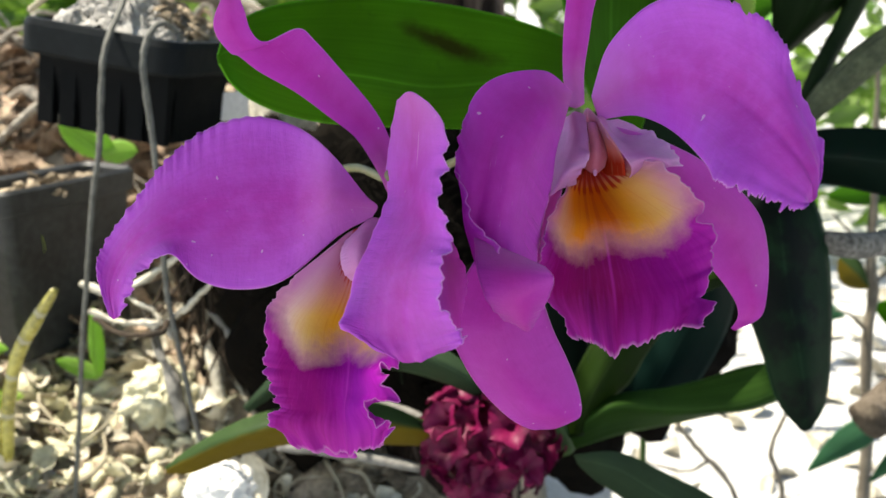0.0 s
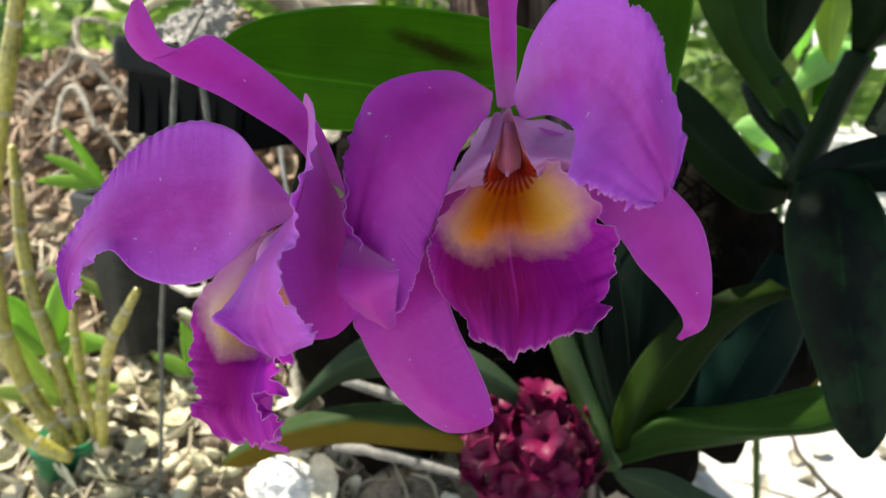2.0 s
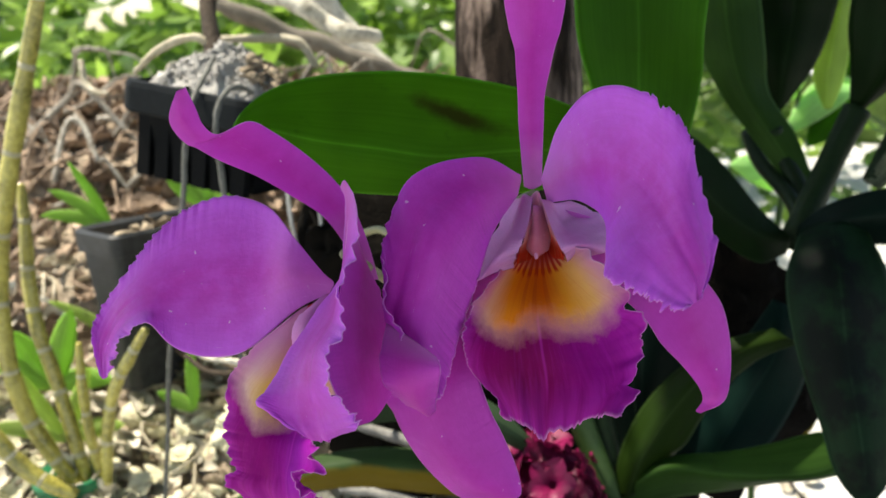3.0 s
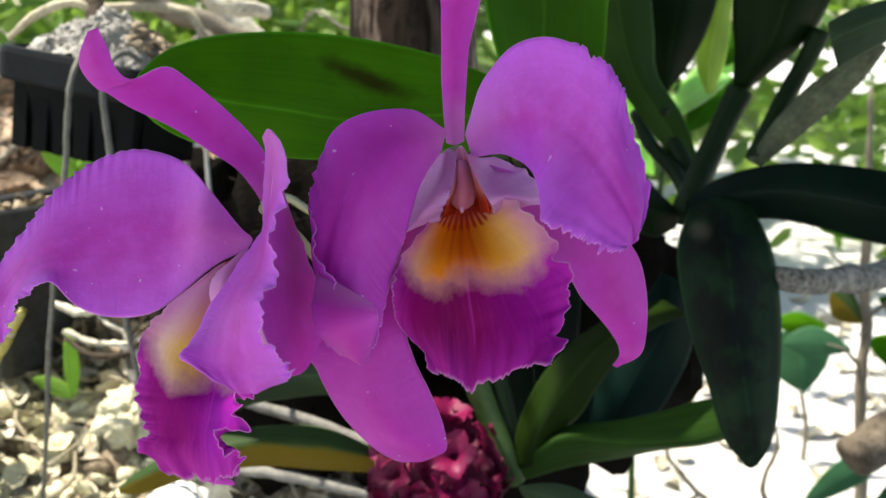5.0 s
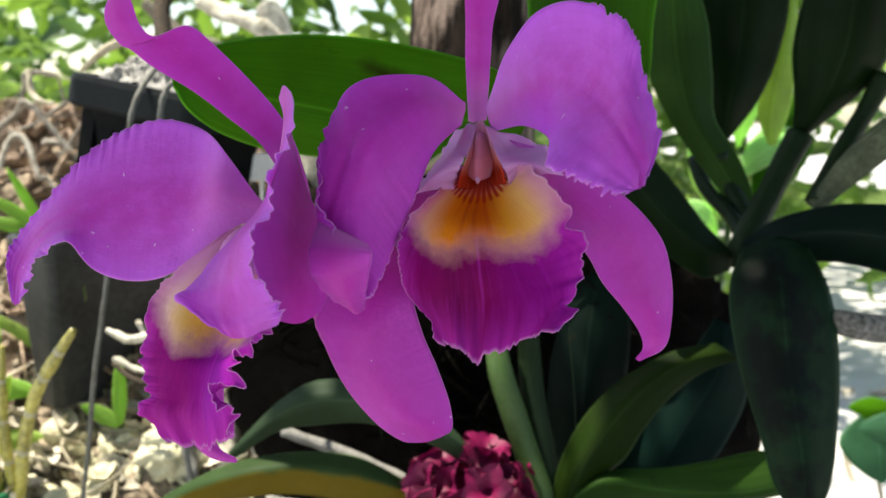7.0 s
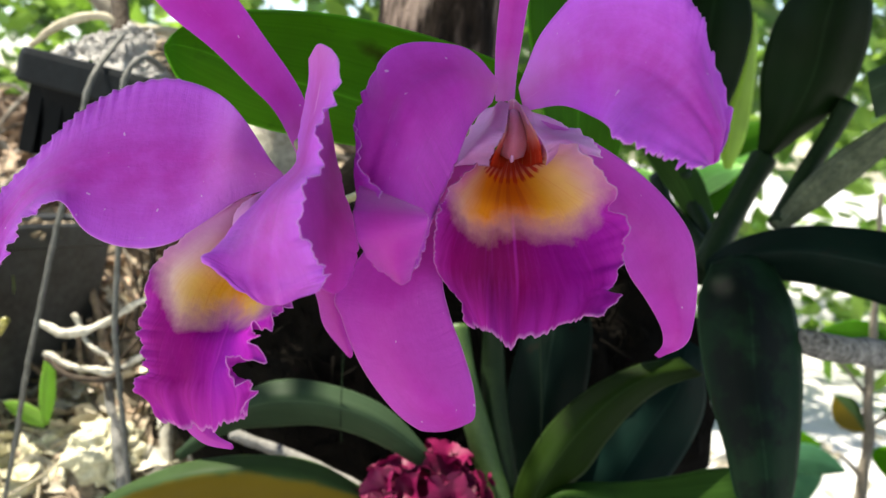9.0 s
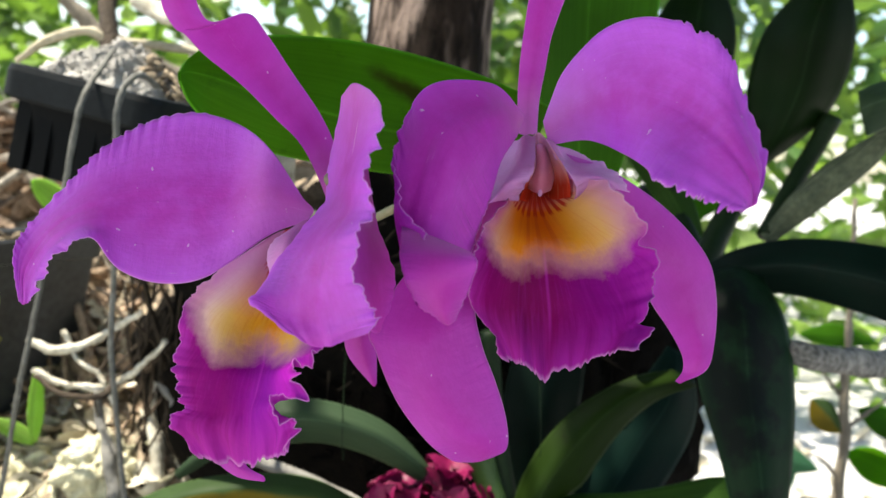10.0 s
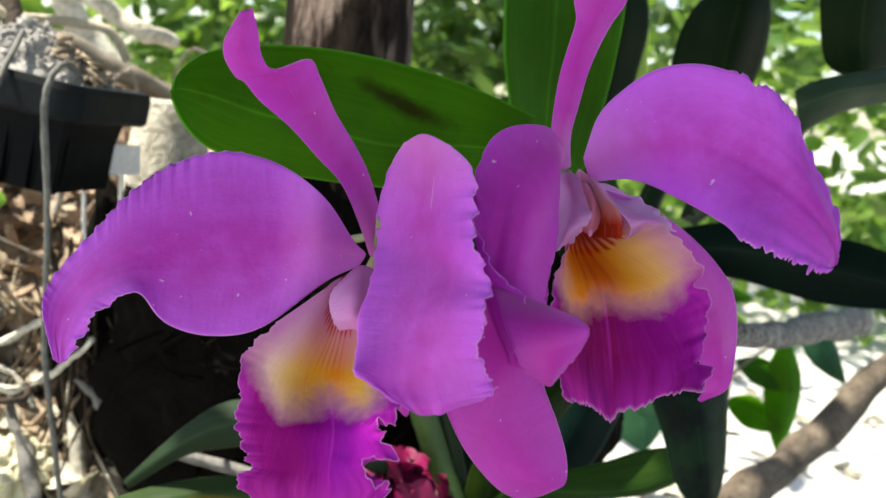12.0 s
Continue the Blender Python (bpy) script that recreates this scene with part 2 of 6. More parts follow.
def leaf_material(name, top, under, share=0.25, rough=0.35, blemish=0.25, scar=None, stain=0.0, lower=None):
    """Leathery strap leaf: paler midrib, long faint streaks, dark speckles and brown stains."""
    k = Mat(name)
    uv = k.coords("UV")
    xyz = k.add("ShaderNodeSeparateXYZ", Vector=uv)
    across = k.math("ABSOLUTE", k.math("MULTIPLY_ADD", xyz.outputs["Y"], 2.0, -1.0))
    streak = k.noise(1.0, 4, 0.6, k.add("ShaderNodeMapping", Vector=uv, Scale=(2.0, 45.0, 1.0)).outputs["Vector"])
    colour = k.mix(k.ramp(streak, (0.3, (0, 0, 0)), (0.7, (1, 1, 1))), top, under)
    colour = k.mix(k.ramp(across, (0.0, (0.55, 0.55, 0.55)), (0.035, (0, 0, 0))), colour, tuple(min(1, c * 1.9 + 0.01) for c in under))
    colour = k.mix(k.ramp(k.noise(11, 3, 0.5), (0.38, (0.45, 0.45, 0.45)), (0.62, (0, 0, 0))), colour, tuple(c * 0.5 for c in top))
    spots = k.ramp(k.noise(38, 5, 0.7), (0.60, (0, 0, 0)), (0.74, (blemish * 2, blemish * 2, blemish * 2)))
    colour = k.mix(spots, colour, (0.010, 0.008, 0.005))
    colour = k.mix(k.ramp(across, (0.955, (0, 0, 0)), (0.99, (0.5, 0.5, 0.5))), colour, tuple(min(1, c * 2.2 + 0.02) for c in under))
    if lower:
        turn = k.math("ADD", xyz.outputs["Y"], k.math("MULTIPLY_ADD", k.noise(25, 4), 0.24, -0.12))
        colour = k.mix(k.ramp(turn, (0.40, (0, 0, 0)), (0.52, (1, 1, 1))), colour, lower)
    if stain:
        blots = k.ramp(k.math("MULTIPLY_ADD", k.noise(16, 5, 0.65), 0.75, k.math("MULTIPLY", k.noise(70, 3, 0.6), 0.25)), (0.44, (0, 0, 0)), (0.56, (stain, stain, stain)))
        colour = k.mix(k.math("MULTIPLY", blots, k.ramp(across, (0.7, (1, 1, 1)), (0.95, (0.2, 0.2, 0.2)))), colour, (0.004, 0.0045, 0.005))
    if scar:
        shift = k.math("MULTIPLY_ADD", k.noise(26, 4), 0.10, -0.05)
        su = k.math("SUBTRACT", xyz.outputs["X"], scar[0])
        sv = k.math("ADD", k.math("ADD", k.math("SUBTRACT", xyz.outputs["Y"], scar[1]), k.math("MULTIPLY", su, 0.9)), shift)
        su, sv = k.math("DIVIDE", su, scar[2]), k.math("DIVIDE", sv, scar[3])
        far = k.math("SQRT", k.math("ADD", k.math("MULTIPLY", su, su), k.math("MULTIPLY", sv, sv)))
        far = k.math("ADD", far, k.math("MULTIPLY_ADD", k.noise(60, 4), 0.9, -0.45))
        colour = k.mix(k.ramp(far, (0.25, (0.85, 0.85, 0.85)), (1.25, (0, 0, 0))), colour, (0.030, 0.020, 0.005))
    k.set(Base_Color=colour, Roughness=k.ramp(k.noise(30, 4), (0.3, (rough - 0.08,) * 3), (0.7, (rough + 0.15,) * 3)), Specular_IOR_Level=0.06)
    k.bump(k.math("ADD", streak, k.noise(160, 3)), 0.3, 0.0008)
    k.see_through(k.mix(1.0, colour, (2.2, 2.4, 1.2), "MULTIPLY"), share)
    return k.m


def rough_material(name, dark, light, scale=30.0, rough=0.8, bump=0.6, fine=180.0, spec=0.25, metallic=0.0, apart=0.5):
    """Two scales of mottling and a fine relief, for bark, soil, plastic, wood and stone."""
    k = Mat(name)
    big, small = k.noise(scale, 6, 0.65), k.noise(fine, 4, 0.6)
    pick = k.math("MULTIPLY_ADD", small, 0.4, k.math("MULTIPLY", big, 0.6))
    island = k.add("ShaderNodeNewGeometry").outputs["Random Per Island"]
    colour = k.mix(k.ramp(pick, (0.32, (0, 0, 0)), (0.68, (1, 1, 1))), dark, light)
    colour = k.mix(k.math("MULTIPLY", island, apart), colour, tuple(c * 0.45 for c in dark))
    k.set(Base_Color=colour, Roughness=k.ramp(big, (0.3, (rough - 0.12,) * 3), (0.7, (min(1, rough + 0.12),) * 3)), Specular_IOR_Level=spec, Metallic=metallic)
    k.bump(k.math("ADD", big, small), bump, 0.004)
    return k.m


def bark_material(name, dark, mid, pale):
    """Old bark: long dark furrows up the trunk and pale flaking patches."""
    k = Mat(name)
    long = k.add("ShaderNodeMapping", Vector=k.coords(), Scale=(1.0, 1.0, 0.22)).outputs["Vector"]
    furrow, grain, patch = k.noise(55, 5, 0.65, long, 0.6), k.noise(190, 4, 0.6), k.noise(11, 4, 0.6, long, 0.8)
    colour = k.mix(k.ramp(furrow, (0.40, (0, 0, 0)), (0.62, (1, 1, 1))), dark, mid)
    flake = k.math("MULTIPLY", k.ramp(patch, (0.50, (0, 0, 0)), (0.58, (1, 1, 1))), k.ramp(furrow, (0.38, (0.1, 0.1, 0.1)), (0.52, (0.9, 0.9, 0.9))))
    colour = k.mix(flake, colour, pale)
    k.set(Base_Color=colour, Roughness=0.9, Specular_IOR_Level=0.1)
    k.bump(k.math("ADD", furrow, k.math("MULTIPLY", grain, 0.4)), 1.0, 0.008)
    return k.m


def foliage_material(name, dark, light, share=0.35, clumps=1.4):
    """Small leaves, each of its own green, darker and lighter by whole sprays."""
    k = Mat(name)
    island = k.add("ShaderNodeNewGeometry").outputs["Random Per Island"]
    spray = k.ramp(k.noise(clumps, 3, 0.6), (0.42, (0, 0, 0)), (0.60, (1, 1, 1)))
    pick = k.math("MULTIPLY", k.math("POWER", island, 1.6), k.math("MULTIPLY_ADD", spray, 0.8, 0.2))
    colour = k.mix(pick, dark, light)
    colour = k.mix(k.math("MULTIPLY", k.noise(60, 3), 0.4), colour, tuple(c * 0.6 for c in dark))
    k.set(Base_Color=colour, Roughness=0.35, Specular_IOR_Level=0.5)
    k.see_through(k.mix(0.35, colour, (0.26, 0.42, 0.04)), share)
    return k.m


PETAL = petal_material("orchid_petal", (0.62, 0.064, 0.58), (0.67, 0.155, 0.82), 0.50)
PETAL_DEEP = petal_material("orchid_petal_deep", (0.64, 0.044, 0.56), (0.67, 0.090, 0.70), 0.50)
PETAL_PALE = petal_material("orchid_petal_pale", (0.68, 0.25, 0.60), (0.76, 0.40, 0.76), 0.45, 0.88)
SEPAL = petal_material("orchid_sepal", (0.60, 0.042, 0.50), (0.64, 0.075, 0.62), 0.50)
LIP_R = lip_material("orchid_lip_open", ((0.0, 0.40), (0.10, 0.50), (0.20, 0.575), (0.32, 0.575), (0.42, 0.52), (0.52, 0.49), (0.62, 0.505), (0.75, 0.51), (0.88, 0.46), (1.0, 0.36)),
                     ((0.02, (0.54, 0.12, 0.30)), (0.13, (0.70, 0.32, 0.20)), (0.27, (0.80, 0.26, 0.014)), (0.54, (0.78, 0.19, 0.010)), (0.68, (0.80, 0.38, 0.035)), (0.82, (0.76, 0.46, 0.16)), (0.97, (0.60, 0.28, 0.42))),
                     (0.24, 0.47, 0.40), 0.15, ((0.10, (0.25, 0.0008, 0.14)), (0.35, (0.20, 0.0003, 0.085)), (0.52, (0.24, 0.0006, 0.115)), (0.66, (0.25, 0.0010, 0.19)), (0.90, (0.36, 0.006, 0.32))), (0.48, 0.024, 0.42), (0.66, 0.33, 0.36))
LIP_L = lip_material("orchid_lip_side", ((0.0, 0.20), (0.14, 0.30), (0.25, 0.40), (0.36, 0.385), (0.46, 0.355), (0.56, 0.325), (0.66, 0.36), (0.74, 0.37), (0.84, 0.29), (1.0, 0.18)),
                     ((0.04, (0.56, 0.16, 0.42)), (0.16, (0.76, 0.50, 0.44)), (0.30, (0.82, 0.56, 0.16)), (0.46, (0.82, 0.46, 0.04)), (0.60, (0.80, 0.30, 0.014)), (0.74, (0.80, 0.48, 0.06)), (0.92, (0.72, 0.42, 0.40))),
                     (0.12, 0.52, 0.22), 0.17, ((0.10, (0.30, 0.001, 0.20)), (0.32, (0.29, 0.0008, 0.18)), (0.46, (0.32, 0.001, 0.28)), (0.62, (0.32, 0.002, 0.37)), (0.90, (0.40, 0.010, 0.40))), (0.52, 0.035, 0.46), (0.68, 0.42, 0.42))
COLUMN = petal_material("orchid_column", (0.68, 0.19, 0.34), (0.72, 0.30, 0.44), 0.4)
THROAT = throat_material()
LEAF_BRIGHT = leaf_material("leaf_bright", (0.062, 0.180, 0.006), (0.085, 0.235, 0.010), 0.5, 0.45, 0.15)
LEAF_SCAR = leaf_material("leaf_bright_scarred", (0.050, 0.155, 0.006), (0.070, 0.205, 0.010), 0.45, 0.45, 0.15, (0.26, 0.24, 0.13, 0.085))
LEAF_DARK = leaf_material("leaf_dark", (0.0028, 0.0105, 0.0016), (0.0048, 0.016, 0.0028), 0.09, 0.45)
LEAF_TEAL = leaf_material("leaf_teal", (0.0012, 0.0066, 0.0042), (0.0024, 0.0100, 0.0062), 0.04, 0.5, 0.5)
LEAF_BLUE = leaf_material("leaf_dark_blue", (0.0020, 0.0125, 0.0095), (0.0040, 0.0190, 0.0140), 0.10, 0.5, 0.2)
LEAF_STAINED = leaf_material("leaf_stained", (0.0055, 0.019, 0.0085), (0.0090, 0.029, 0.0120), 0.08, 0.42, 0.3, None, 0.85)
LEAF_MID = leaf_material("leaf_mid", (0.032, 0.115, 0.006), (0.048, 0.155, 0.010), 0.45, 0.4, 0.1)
LEAF_GREY = leaf_material("leaf_grey_green", (0.030, 0.055, 0.030), (0.045, 0.075, 0.04), 0.3, 0.45, 0.15)
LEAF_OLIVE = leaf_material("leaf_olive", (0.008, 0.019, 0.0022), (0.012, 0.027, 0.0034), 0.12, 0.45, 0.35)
LEAF_YELLOW = leaf_material("leaf_yellowing", (0.030, 0.060, 0.020), (0.045, 0.080, 0.026), 0.2, 0.45, 0.2, None, 0.0, (0.13, 0.095, 0.010))
LEAF_COOL = leaf_material("leaf_blue_green", (0.035, 0.115, 0.060), (0.055, 0.150, 0.080), 0.35, 0.35, 0.1)
LEAF_PALE = leaf_material("leaf_pale", (0.28, 0.36, 0.12), (0.36, 0.44, 0.16), 0.5)
STEM_GREEN = rough_material("green_stem", (0.032, 0.070, 0.016), (0.070, 0.13, 0.035), 25, 0.5, 0.2)
STEM_GREY = rough_material("dry_sheath", (0.022, 0.032, 0.016), (0.13, 0.15, 0.09), 40, 0.7, 0.5)
CANE = rough_material("cane_skin", (0.060, 0.060, 0.008), (0.62, 0.55, 0.13), 11, 0.25, 0.15, 150, 0.6, 0.0, 0.0)
CANE_RING = rough_material("cane_node", (0.30, 0.28, 0.16), (0.66, 0.62, 0.46), 60, 0.6, 0.4)
BARK = rough_material("dark_bark", (0.022, 0.016, 0.011), (0.09, 0.065, 0.045), 28, 0.85, 1.0, 120)
BARK_PATCHY = bark_material("patchy_bark", (0.006, 0.004, 0.003), (0.030, 0.020, 0.015), (0.30, 0.225, 0.19))
BARK_BROWN = rough_material("brown_bark", (0.030, 0.022, 0.016), (0.20, 0.165, 0.13), 22, 0.85, 0.9, 140, 0.1, 0.0, 0.0)
# Root colour taken down to near black, to stand for the shade among them.
ROOT_SHADE = rough_material("shade_black_roots", (0.002, 0.0018, 0.0015), (0.010, 0.008, 0.006), 40, 0.9, 0.9, 180, 0.05)
ROOT_PALE = rough_material("dry_roots", (0.42, 0.36, 0.24), (0.84, 0.78, 0.64), 40, 0.75, 0.6, 180, 0.25, 0.0, 0.8)
STEM_DARK = rough_material("dark_stalk", (0.006, 0.015, 0.006), (0.016, 0.034, 0.012), 30, 0.5, 0.2, 180, 0.1)
STEM_PINK = rough_material("flower_stalk_skin", (0.20, 0.22, 0.10), (0.36, 0.30, 0.22), 40, 0.5, 0.15)
LEAF_LIME = leaf_material("leaf_lime", (0.20, 0.35, 0.06), (0.29, 0.46, 0.12), 0.45, 0.35, 0.05)
# Pale mint holds the brightness of sunlit leaves.
LEAF_SUN_TONED = leaf_material("leaf_sun_toned", (0.30, 0.50, 0.22), (0.42, 0.60, 0.32), 0.45, 0.35, 0.05)
LEAF_REAR = leaf_material("leaf_rear", (0.022, 0.060, 0.010), (0.040, 0.094, 0.017), 0.34, 0.42, 0.15)
STICK_PALE = rough_material("bleached_wood", (0.12, 0.117, 0.105), (0.35, 0.34, 0.32), 30, 0.75, 0.5)
MOSS_PALE = rough_material("pale_moss", (0.48, 0.45, 0.28), (0.86, 0.83, 0.64), 45, 0.9, 0.9, 160)
BRANCH_GREY = rough_material("grey_branch_bark", (0.03, 0.026, 0.022), (0.34, 0.32, 0.29), 40, 0.85, 1.0, 160, 0.15, 0.0, 0.0)
LICHEN = rough_material("lichen_bark", (0.20, 0.17, 0.12), (0.82, 0.79, 0.68), 45, 0.9, 0.9, 150, 0.25, 0.0, 0.0)
LICHEN_MIXED = rough_material("dry_vine_bark", (0.10, 0.07, 0.05), (0.80, 0.76, 0.66), 30, 0.9, 0.9, 120, 0.2, 0.0, 0.9)
HUSK = rough_material("husk_chips", (0.05, 0.028, 0.016), (0.74, 0.55, 0.40), 40, 0.85, 0.7, 180, 0.25, 0.0, 0.75)
CRUMB = rough_material("compost_crumb", (0.070, 0.047, 0.031), (0.66, 0.55, 0.40), 30, 0.9, 1.0, 160, 0.25, 0.0, 0.8)
SCRAP = rough_material("bleached_scrap", (0.34, 0.29, 0.20), (0.88, 0.85, 0.74), 25, 0.7, 0.4, 120, 0.25, 0.0, 0.65)
SOIL = rough_material("soil", (0.045, 0.033, 0.022), (0.52, 0.42, 0.31), 30, 0.95, 1.0, 140, 0.25, 0.0, 0.0)
PLASTIC = rough_material("black_plastic", (0.002, 0.0025, 0.003), (0.006, 0.007, 0.008), 30, 0.65, 0.12, 200, 0.06)
PLASTIC_GREY = rough_material("grey_plastic", (0.008, 0.009, 0.010), (0.055, 0.058, 0.060), 9, 0.5, 0.15, 90, 0.3, 0.0, 0.0)
PLASTIC_DUSTY = rough_material("dusty_black_plastic", (0.003, 0.004, 0.005), (0.010, 0.013, 0.015), 14, 0.6, 0.15, 120, 0.10, 0.0, 0.0)
GRIT = rough_material("grey_grit", (0.20, 0.19, 0.18), (0.62, 0.61, 0.59), 70, 0.9, 0.9, 260, 0.2, 0.0, 0.3)
WIRE = rough_material("grey_root_skin", (0.07, 0.07, 0.06), (0.24, 0.24, 0.22), 60, 0.6, 0.4)
STICK = rough_material("weathered_wood", (0.12, 0.10, 0.075), (0.34, 0.30, 0.24), 30, 0.8, 0.7)
WHITE_STONE = rough_material("white_stone", (0.66, 0.65, 0.62), (0.86, 0.85, 0.83), 25, 0.7, 0.4, 180, 0.25, 0.0, 0.0)
CONCRETE = rough_material("pale_concrete", (0.34, 0.337, 0.33), (0.60, 0.595, 0.58), 2.2, 0.9, 0.3, 60, 0.25, 0.0, 0.0)
POT_GREEN = rough_material("green_plastic", (0.010, 0.13, 0.055), (0.03, 0.24, 0.11), 25, 0.4, 0.1)
def floret_material():
    k = Mat("raspberry_floret")
    each = k.add("ShaderNodeObjectInfo").outputs["Random"]
    colour = k.mix(each, (0.035, 0.0004, 0.010), (0.17, 0.003, 0.050))
    colour = k.mix(k.ramp(k.noise(260, 4), (0.45, (0, 0, 0)), (0.75, (0.35, 0.35, 0.35))), colour, (0.30, 0.02, 0.10))
    k.set(Base_Color=colour, Roughness=0.5, Specular_IOR_Level=0.25)
    k.bump(k.noise(300, 3), 0.3, 0.0005)
    k.see_through(colour, 0.15)
    return k.m


RASPBERRY = floret_material()
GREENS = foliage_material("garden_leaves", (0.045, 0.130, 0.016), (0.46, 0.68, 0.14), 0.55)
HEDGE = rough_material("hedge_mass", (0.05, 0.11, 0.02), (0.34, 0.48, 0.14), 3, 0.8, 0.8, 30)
# Darker copy of GREENS, with the shade of dim foliage in the colour.
GREENS_DARK = foliage_material("shade_toned_leaves", (0.022, 0.072, 0.012), (0.12, 0.26, 0.04), 0.4)


# ---- shaping helpers ----
def thing(name, at, label, category, group="", kind=""):
    ob = new(name)
    ob.location = at
    ob.empty_display_size = 0.02
    return tagged(ob, label, category, group, kind)


def mesh_part(name, verts, faces, material, parent=None, label="", uvs=None, smooth=True):
    """One mesh object from arrays in world metres; under a parent it is shifted into the parent's place."""
    base = Vector((0, 0, 0))
    up = parent
    while up is not None:
        base += up.location
        up = up.parent
    verts = np.asarray(verts, float) - np.array(base)
    data = bpy.data.meshes.new(name)
    data.from_pydata(verts.tolist(), [], [tuple(int(i) for i in f) for f in faces])
    if uvs is not None:
        layer = data.uv_layers.new(name="UVMap")
        loops = np.empty(len(data.loops), int)
        data.loops.foreach_get("vertex_index", loops)
        layer.data.foreach_set("uv", np.asarray(uvs, float)[loops].ravel())
    if smooth:
        data.polygons.foreach_set("use_smooth", [True] * len(data.polygons))
    data.materials.append(material)
    data.update()
    ob = new(name, data)
    ob.parent = parent
    return tagged(ob, label)


def part(name, bm, material, parent=None, label="", smooth=True):
    """One mesh object from a bmesh in world metres."""
    bmesh.ops.recalc_face_normals(bm, faces=bm.faces)
    bm.verts.index_update()
    verts = [v.co[:] for v in bm.verts]
    faces = [[v.index for v in f.verts] for f in bm.faces]
    bm.free()
    return mesh_part(name, verts, faces, material, parent, label, None, smooth)


def spline(points, count):
    """A smooth curve through points (n x ...), sampled count times."""
    p = np.asarray(points, float)
    first, last = 2 * p[0] - p[1], 2 * p[-1] - p[-2]
    p = np.concatenate([first[None], p, last[None]])
    s = np.linspace(0, len(p) - 3 - 1e-9, count)
    i = s.astype(int)
    f = (s - i).reshape((-1,) + (1,) * (p.ndim - 1))
    a, b, c, d = p[i], p[i + 1], p[i + 2], p[i + 3]
    return 0.5 * (2 * b + (c - a) * f + (2 * a - 5 * b + 4 * c - d) * f ** 2 + (3 * b - a - 3 * c + d) * f ** 3)


ORIGIN = np.array([0.03, 0.46, 1.10])   # the cages below count millimetres from here


def surface(cage, nu, nv):
    """A smooth sheet over a control cage: rows run along the leaf, columns across it."""
    c = np.asarray(cage, float) / 1000.0 + ORIGIN
    along = spline(c, nu)
    sheet = spline(np.swapaxes(along, 0, 1), nv)
    return np.swapaxes(sheet, 0, 1)


def mm(points):
    return [tuple(np.array(p) / 1000.0 + ORIGIN) for p in points]


def sheet_faces(nu, nv, start=0):
    i = np.arange(nu - 1)[:, None] * nv + np.arange(nv - 1)[None] + start
    return np.stack([i, i + 1, i + nv + 1, i + nv], -1).reshape(-1, 4)


def normals_of(g):
    n = np.cross(np.gradient(g, axis=0), np.gradient(g, axis=1))
    return n / np.maximum(np.linalg.norm(n, axis=-1, keepdims=True), 1e-9)


def ripple(length, count, seed, rough=0.5):
    """Uneven waves along an edge, between about -1 and 1."""
    rng = np.random.default_rng(seed)
    s = np.linspace(0, 1, length)
    wave = np.zeros(length)
    for octave, weight in ((1.0, 1.0), (1.9, rough), (3.7, rough * 0.6)):
        wave += weight * np.sin(2 * math.pi * (count * octave * s + 0.35 * np.sin(2 * math.pi * (s * 1.7 + rng.random())) + rng.random()))
    return wave / 1.6


def ragged(length, count, seed):
    """An uneven torn edge: teeth of several sizes with a few deeper nicks."""
    s = np.linspace(0, count, length)
    edge = []
    for x in s:
        a = noise.noise(Vector((x, seed * 3.7, 0)))
        b = noise.noise(Vector((x * 2.7, seed * 3.7, 5)))
        c = noise.noise(Vector((x * 6.5, seed * 3.7, 9)))
        edge.append(1.0 * a + 0.8 * (0.5 - 2 * abs(b)) + 0.25 * (0.4 - 2 * abs(c)))
    return np.array(edge)


